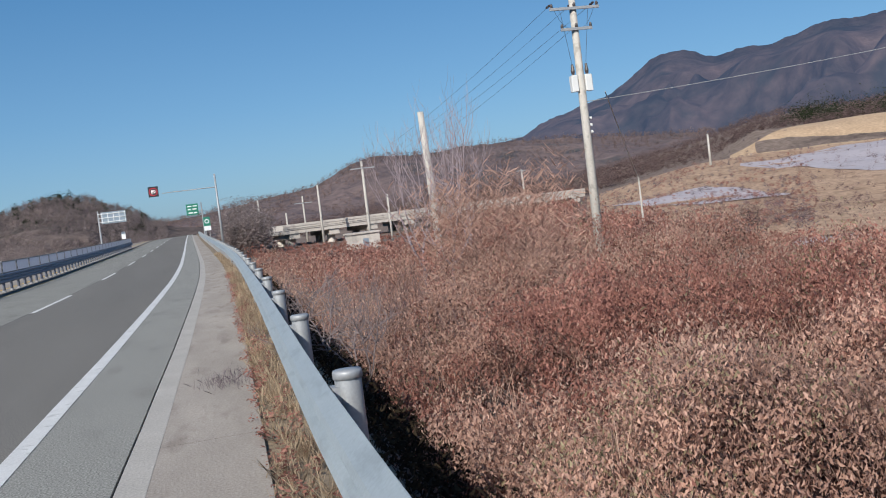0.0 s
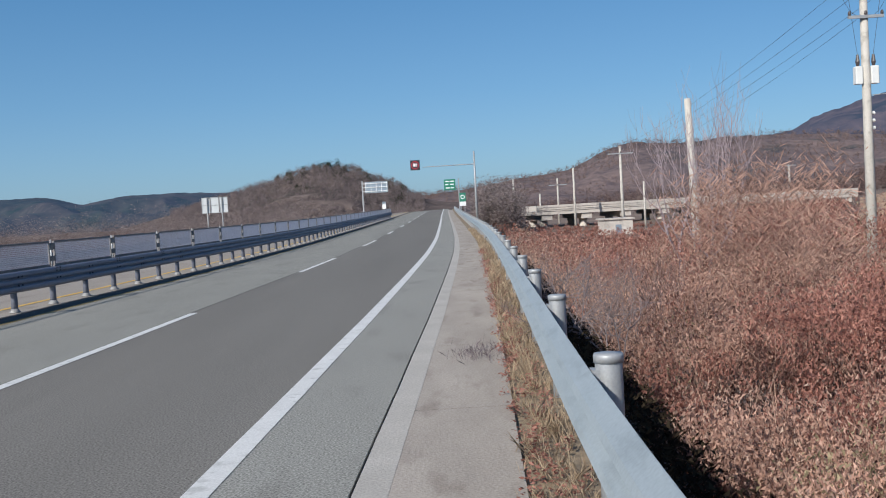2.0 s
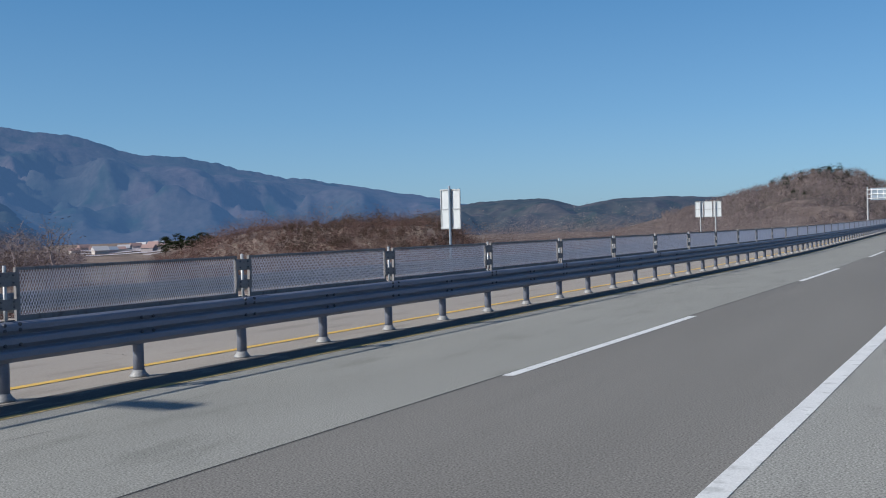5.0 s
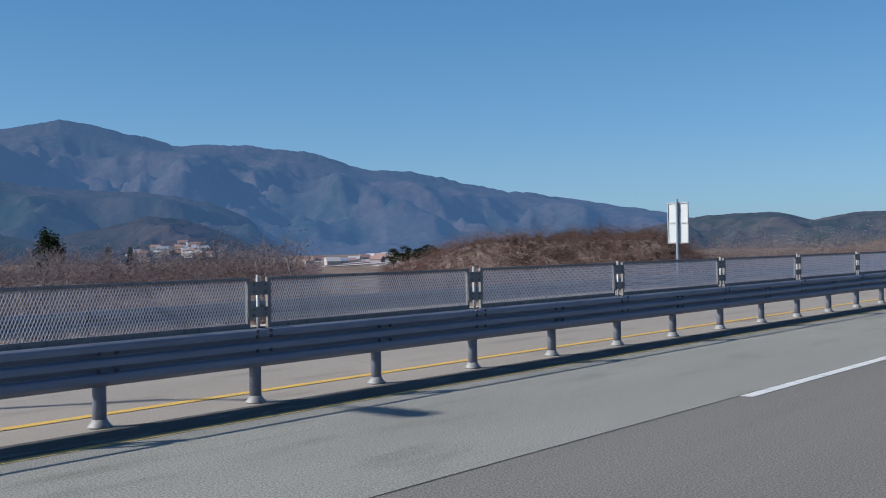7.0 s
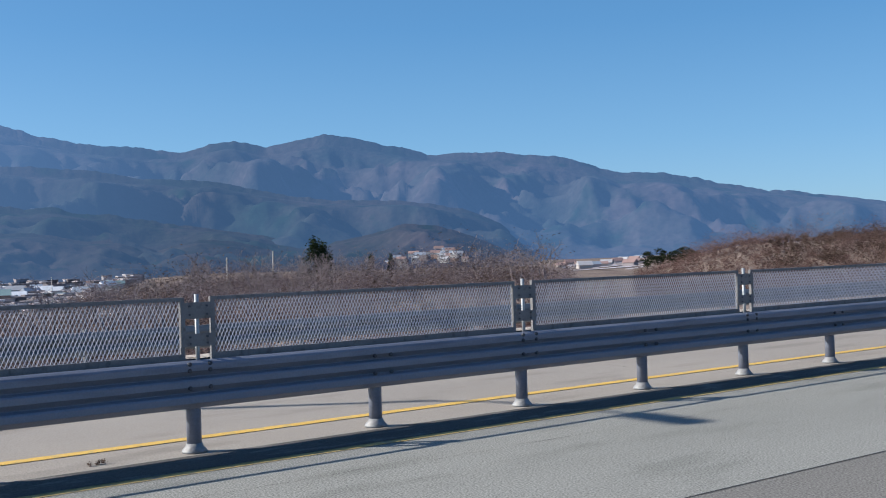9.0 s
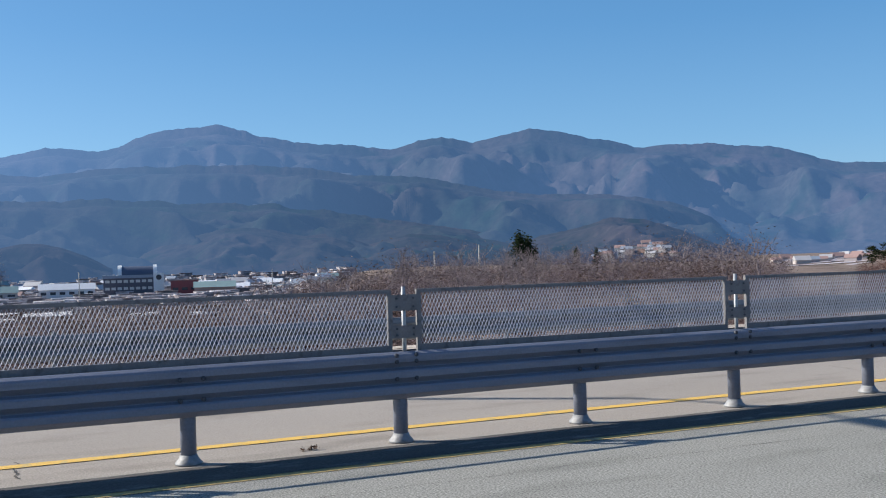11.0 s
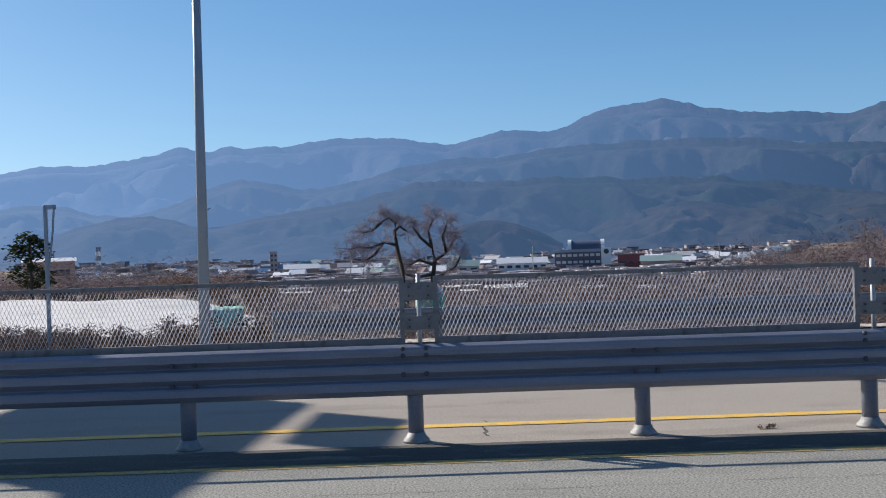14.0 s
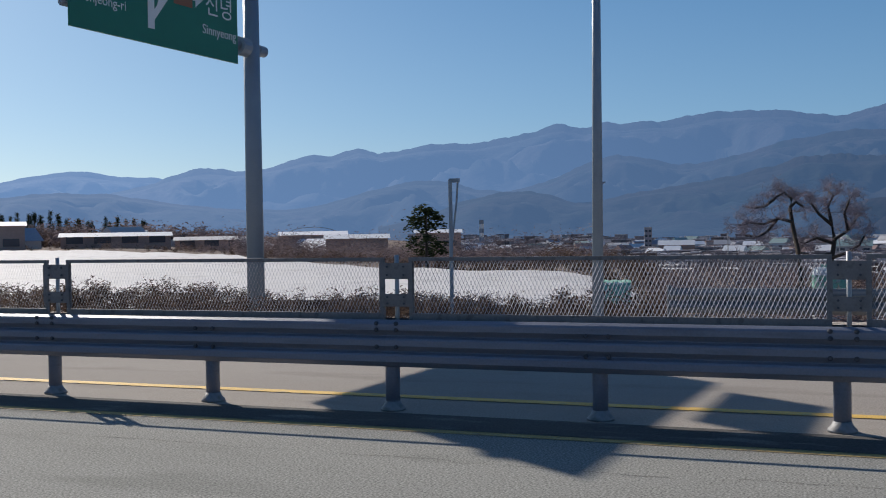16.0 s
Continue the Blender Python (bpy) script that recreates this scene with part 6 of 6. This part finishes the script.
for k in range(228):
    if k < 210:
        az, d = rnd.uniform(71, 109), rnd.uniform(540, 900)
        w, h, base = rnd.uniform(5, 12), rnd.choice((2.2, 2.4, 2.8, 3.0, 3.4, 5.0)), None
    else:
        az, d = rnd.uniform(104, 138), rnd.uniform(200, 250)
        w, h, base = rnd.uniform(4, 9), rnd.choice((1.6, 2.0, 2.3)), None
    roof = rnd.choice((0, 0, 1, 1, 2, 3, 4, 4, 5)) if k < 210 else rnd.choice((0, 4, 5, 1))
    house(az, d, w, rnd.uniform(5, 9), h, rnd.randrange(4), roof, az + rnd.uniform(-40, 40), rnd.random() < 0.35, "low " + COLOURS[roof] + "-roofed building in the valley town", base, k % 6 == 0)
for k in range(16):
    az, d = rnd.uniform(42.5, 47), rnd.uniform(560, 900)
    house(az, d, rnd.uniform(4, 9), 6, 2.0, rnd.randrange(1, 3), rnd.choice((1, 4, 3, 3)), az + rnd.uniform(-30, 30), False, "low pale-roofed building by the valley fields", None, False)
for k in range(24):
    az, d = rnd.uniform(52.3, 56.6), rnd.uniform(960, 1030)
    top = 1.65 + 1050 * math.tan(radians(float(np.interp(-az, [-q[0] for q in HAMLET], [q[1] for q in HAMLET])))) + 12
    house(az, d, rnd.uniform(6, 12), 6, rnd.choice((2.4, 3.0, 4.5)), rnd.choice((0, 1, 2, 4)), rnd.choice((1, 3, 4)), az + rnd.uniform(-30, 30), k % 3 == 0, "pale house of a hillside hamlet", -12 + top * (1 - (1050 - d) / 150) ** 1.15 - 0.6, False)


def greenhouse(az, d, z0, z1, width, label):
    px, py = polar(az, d)
    t = thing("greenhouse", px, py, z0, label, "greenhouse", "greenhouses", az + 180)
    m = Mesh()
    ws = np.linspace(0, math.pi, 15)
    rows = [[(width / 2 * math.cos(w), y, (z1 - z0) * (0.55 + 0.45 * math.sin(w))) for w in ws] for y in (-8, 8)]
    m.strip(rows)
    part("roof", m, FILM, t, "pale arched film roof", smooth=True)
    part("wall", Mesh().box(-width / 2 + 0.1, width / 2 - 0.1, -7.8, 7.8, -0.5, (z1 - z0) * 0.55), WALLS[1], t)


greenhouse(117.6, 300, -1.0, 3.6, 14.5, "long greenhouse with an arched pale film roof")
greenhouse(115.2, 280, -1.0, 1.9, 15.5, "long greenhouse with an arched pale film roof")
greenhouse(127.2, 260, -1.0, 2.4, 20, "long greenhouse with an arched pale film roof")

# strips of film and low sheds on the slope to the town
for az0, az1, d0, d1 in ((97.6, 99.6, 88, 96), (85.0, 87.4, 70, 75), (80.2, 83.0, 82, 88), (77.4, 79.0, 60, 63), (73.5, 76.0, 96, 104), (94.5, 95.6, 62, 65), (90.6, 92.4, 108, 115), (87.8, 88.8, 52, 54), (82.0, 83.4, 48, 50), (71.0, 72.6, 66, 69), (78.6, 80.4, 125, 134), (96.2, 98.0, 130, 140), (68.6, 69.9, 88, 93), (92.6, 95.8, 150, 168), (84.0, 86.8, 150, 166), (87.6, 91.0, 78, 83), (75.2, 77.6, 140, 156), (80.6, 82.2, 62, 65), (97.0, 99.2, 60, 63), (72.4, 74.2, 120, 130), (88.9, 90.6, 180, 205)):
    field("field", az0, az1, lambda a: d0, lambda a: d1, FILM, "strip of white plastic film on the slope", 0.75, 0.0)

for k in range(7):
    near, far = 430 + 85 * k, 458 + 88 * k
    field("field", 42.2 + 0.25 * (k % 3), 46.9 - 0.4 * (k % 2), lambda a: near + 6 * (a - 44), lambda a: far + 6 * (a - 44), FILM_LILAC, "pale film-covered fields in the valley", 0.3)

# crate under a green tarpaulin and a white tank beyond the far rail
TARP = surface("green_tarpaulin", (0.16, 0.42, 0.30), (0.26, 0.55, 0.42), 3, 0.6, 0, 0.3, 9, (0.45, 0.5, 0.46), contrast=0.2)
px, py = polar(101.9, 25)
g = float(land(px, py))
t = thing("covered_crate", px, py, g, "white crate half covered with a green tarpaulin", "crate", turn=100)
part("crate", Mesh().chamfer_box(-0.42, 0.42, -0.35, 0.35, -0.2, 0.86, 0.03), BOX_WHITE, t)
tarp = Mesh()
rows = []
for i in range(9):
    a = -0.2 + 0.68 * i / 8
    rows.append([(a, -0.40 - 0.02 * math.sin(i * 1.9), 0.15 + 0.06 * math.sin(i * 1.3)), (a, -0.37, 0.85 - 0.02 * (i % 3)), (a, 0.0, 0.91 + 0.015 * math.sin(i * 2.2)), (a, 0.38, 0.5 + 0.05 * math.sin(i))])
tarp.strip(rows)
part("tarpaulin", tarp, TARP, t, "crumpled green tarpaulin", smooth=True)
px, py = polar(90.55, 29)
g = float(land(px, py))
t = thing("water_tank", px, py, g, "pale plastic water tank with a green lid beneath the fruit trees", "tank", "", 20)
h = 0.6 - g
part("tank", Mesh().tube([(0, 0, -0.2), (0, 0, 0.0), (0, 0, h - 0.15), (0, 0, h - 0.04), (0, 0, h)], [0.4, 0.42, 0.42, 0.36, 0.2], 18), BOX_WHITE, t, smooth=True)
part("lid", Mesh().tube([(0, 0, h), (0, 0, h + 0.06)], [0.2, 0.19], 14), TARP, t, "green lid")
part("band", Mesh().tube([(0, 0, h * 0.55), (0, 0, h * 0.85)], [0.428, 0.428], 18), TARP, t, "green band")

# cracks in the road and litter at the foot of the median posts
CRACK = plain("crack_shadow", (0.07, 0.06, 0.055), 0.95)


def crack(x, y, dx, dy, width, seed, z=0.003):
    rnd = random.Random(seed)
    n = 12
    rows = []
    for k in range(n + 1):
        w = width * (0.5 + rnd.random())
        cx, cy = x + dx * k / n + rnd.gauss(0, 0.02), y + dy * k / n + rnd.gauss(0, 0.02)
        rows.append([(cx - w * dy, cy + w * dx, z), (cx + w * dy, cy - w * dx, z)])
    part("crack", Mesh().strip(rows), CRACK, None, "thin jagged crack in the road surface", "structure")


for k in range(9):
    crack(-7.42 + 0.05 * math.sin(k * 1.7) + bend(-7 + 3.0 * k), -7 + 3.0 * k, 0.04, 2.6, 0.0028 / 2.6, 50 + k, 0.003)
for seed, (x, y, dx, dy, w) in enumerate(((-10.25, 0.35, 0.85, -0.03, 0.009), (-11.6, 11.5, 1.0, -0.2, 0.005))):
    crack(x, y, dx, dy, w, seed)
rg = np.random.default_rng(17)
for x, y in ((-9.31, 2.82),):
    c = np.stack([x + rg.normal(0, 0.02, 10), y + rg.normal(0, 0.035, 10), rg.uniform(0.005, 0.03, 10)], -1)
    fast("road_litter", leaves(c, np.full((10, 3), 0.02), 8, np.full(10, 0.016), rg, 0.3, 0.4), 4, SHRUB_DARK, "small clump of dead leaves beside the median", "litter")

# the far part of the town, too small to tell apart
TOWN = foliage("far_town", (0.17, 0.155, 0.165), (0.42, 0.38, 0.40), (0.78, 0.76, 0.79), 0.8)
m = Mesh()
for k in range(1300):
    az, d = rnd.uniform(70, 112), 740 * (1700 / 740) ** rnd.random()
    px, py = polar(az, d)
    g = float(land(px, py))
    w, l, h = rnd.uniform(2.5, 6), rnd.uniform(2.5, 5), rnd.choice((2.4, 2.8, 3.2, 4, 5.5))
    m.box(px - l, px + l, py - w, py + w, g - 1, g + h)
    m.box(px - l - 0.3, px + l + 0.3, py - w - 0.3, py + w + 0.3, g + h + 0.01, g + h + 0.8)
for k in range(1900):
    az, d = rnd.uniform(72, 109), rnd.uniform(350, 780)
    px, py = polar(az, d)
    g = float(land(px, py))
    w, l, h = rnd.uniform(1.5, 4.5), rnd.uniform(1.5, 4), rnd.choice((1.2, 1.8, 2.2, 2.8, 3.4))
    m.box(px - l, px + l, py - w, py + w, g - 1, g + h)
    m.box(px - l - 0.3, px + l + 0.3, py - w - 0.3, py + w + 0.3, g + h + 0.01, g + h + 0.6)
cloud("town_buildings", m.v, m.f, TOWN, "dense low pale buildings of the valley town", "town")

# the school-like hall with an arched gate
HALL_WALL = plain("dark_hall_wall", (0.10, 0.095, 0.12), 0.7)
BARREL = plain("dark_blue_roof_sheet", (0.07, 0.095, 0.15), 0.6)
RED_WALL = plain("dark_red_brick", (0.26, 0.075, 0.08), 0.8)
bx, by = polar(81.6, 520)
t = thing("town_hall", bx, by, -13.5, "long white and dark hall with a barrel-roofed gatehouse", "building", "town buildings", 81.6)
part("wall", Mesh().box(-16, 10, -6, 6, -1, 10.4), HALL_WALL, t)
part("roof", Mesh().box(-16.4, 10.4, -6.4, 6.4, 10.404, 11.8), ROOFS[1], t)
vault = Mesh()
rows = []
for x in (-9.0, 7.0):
    rows.append([(x, 5 * math.cos(w), 11.8 + 4.2 * math.sin(w)) for w in np.linspace(0, math.pi, 13)])
vault.strip(rows)
part("barrel_roof", vault, BARREL, t, "dark blue barrel roof", smooth=True)
for x in (-9.4, 7.0):
    arch = Mesh()
    ws = np.linspace(0, math.pi, 13)
    outer = [(x + dx, 5.6 * math.cos(w), 11.8 + 4.8 * math.sin(w)) for dx in (0, 1.8) for w in ws]
    arch.v = outer
    arch.f = [tuple(range(13)), tuple(range(25, 12, -1))] + [(i, i + 13, i + 14, i + 1) for i in range(12)]
    part("arch", arch, SIGN_WHITE, t, "white rounded gable")
part("tower", Mesh().box(7.0, 12.0, -6.6, 6.0, -1, 12.4), SIGN_WHITE, t, "white gate tower")
part("clock", Mesh().tube([(9.5, -6.62, 10.4), (9.5, -6.75, 10.4)], 1.3, 16), GLASS, t)
for s in range(3):
    for k in range(8):
        part("window", Mesh().box(-15.2 + k * 2.8, -13.2 + k * 2.8, -6.07, -6.004, 1.4 + s * 3.4, 2.7 + s * 3.4), WALLS[0], t)
house(79.2, 515, 13, 10, 8.5, 4, 3, 80, True, "dark red block beside the hall", -13.5, True, RED_WALL)
house(77.6, 500, 19, 12, 5.2, 4, 2, 78, False, "low building with a pale green roof beside the hall", -13.5)
house(85.2, 500, 24, 10, 6.2, 3, 0, 85, False, "long white-walled building with windows", -13.5)
house(88.5, 480, 15, 9, 6.0, 1, 2, 88, False, "low building with a green roof", -13.5)
house(99.0, 640, 4.5, 5, 15.5, 2, 4, 100, True, "square grey tower block in the town", -13.5)
house(97.5, 600, 20, 12, 5.5, 4, 0, 98, False, "long hall with a pale roof in the town", -13.5)
# striped mast in the distance
px, py = polar(108.2, 330)
t = thing("striped_mast", px, py, -1.2, "pale banded pair of slim chimney masts", "mast")
for i in (-0.9, 0.9):
    for k in range(5):
        part("ring", Mesh().tube([(i, 0, -0.5 + 1.4 * k), (i, 0, 0.9 + 1.4 * k)], 0.5, 8), SIGN_WHITE if k % 2 else ROOFS[1], t)
for az, d, h in ((89.2, 400, 14), (84.6, 420, 14), (94.8, 430, 13), (74.5, 420, 13), (63, 180, 5.5), (65.5, 190, 5.0)):
    px, py = polar(az, d)
    g = float(land(px, py))
    t = thing("town_pole", px, py, g, "slim pale concrete pole in the valley", "utility pole", "town poles")
    part("shaft", Mesh().tube([(0, 0, -0.5), (0, 0, h)], [0.22, 0.15], 8), POLE, t)
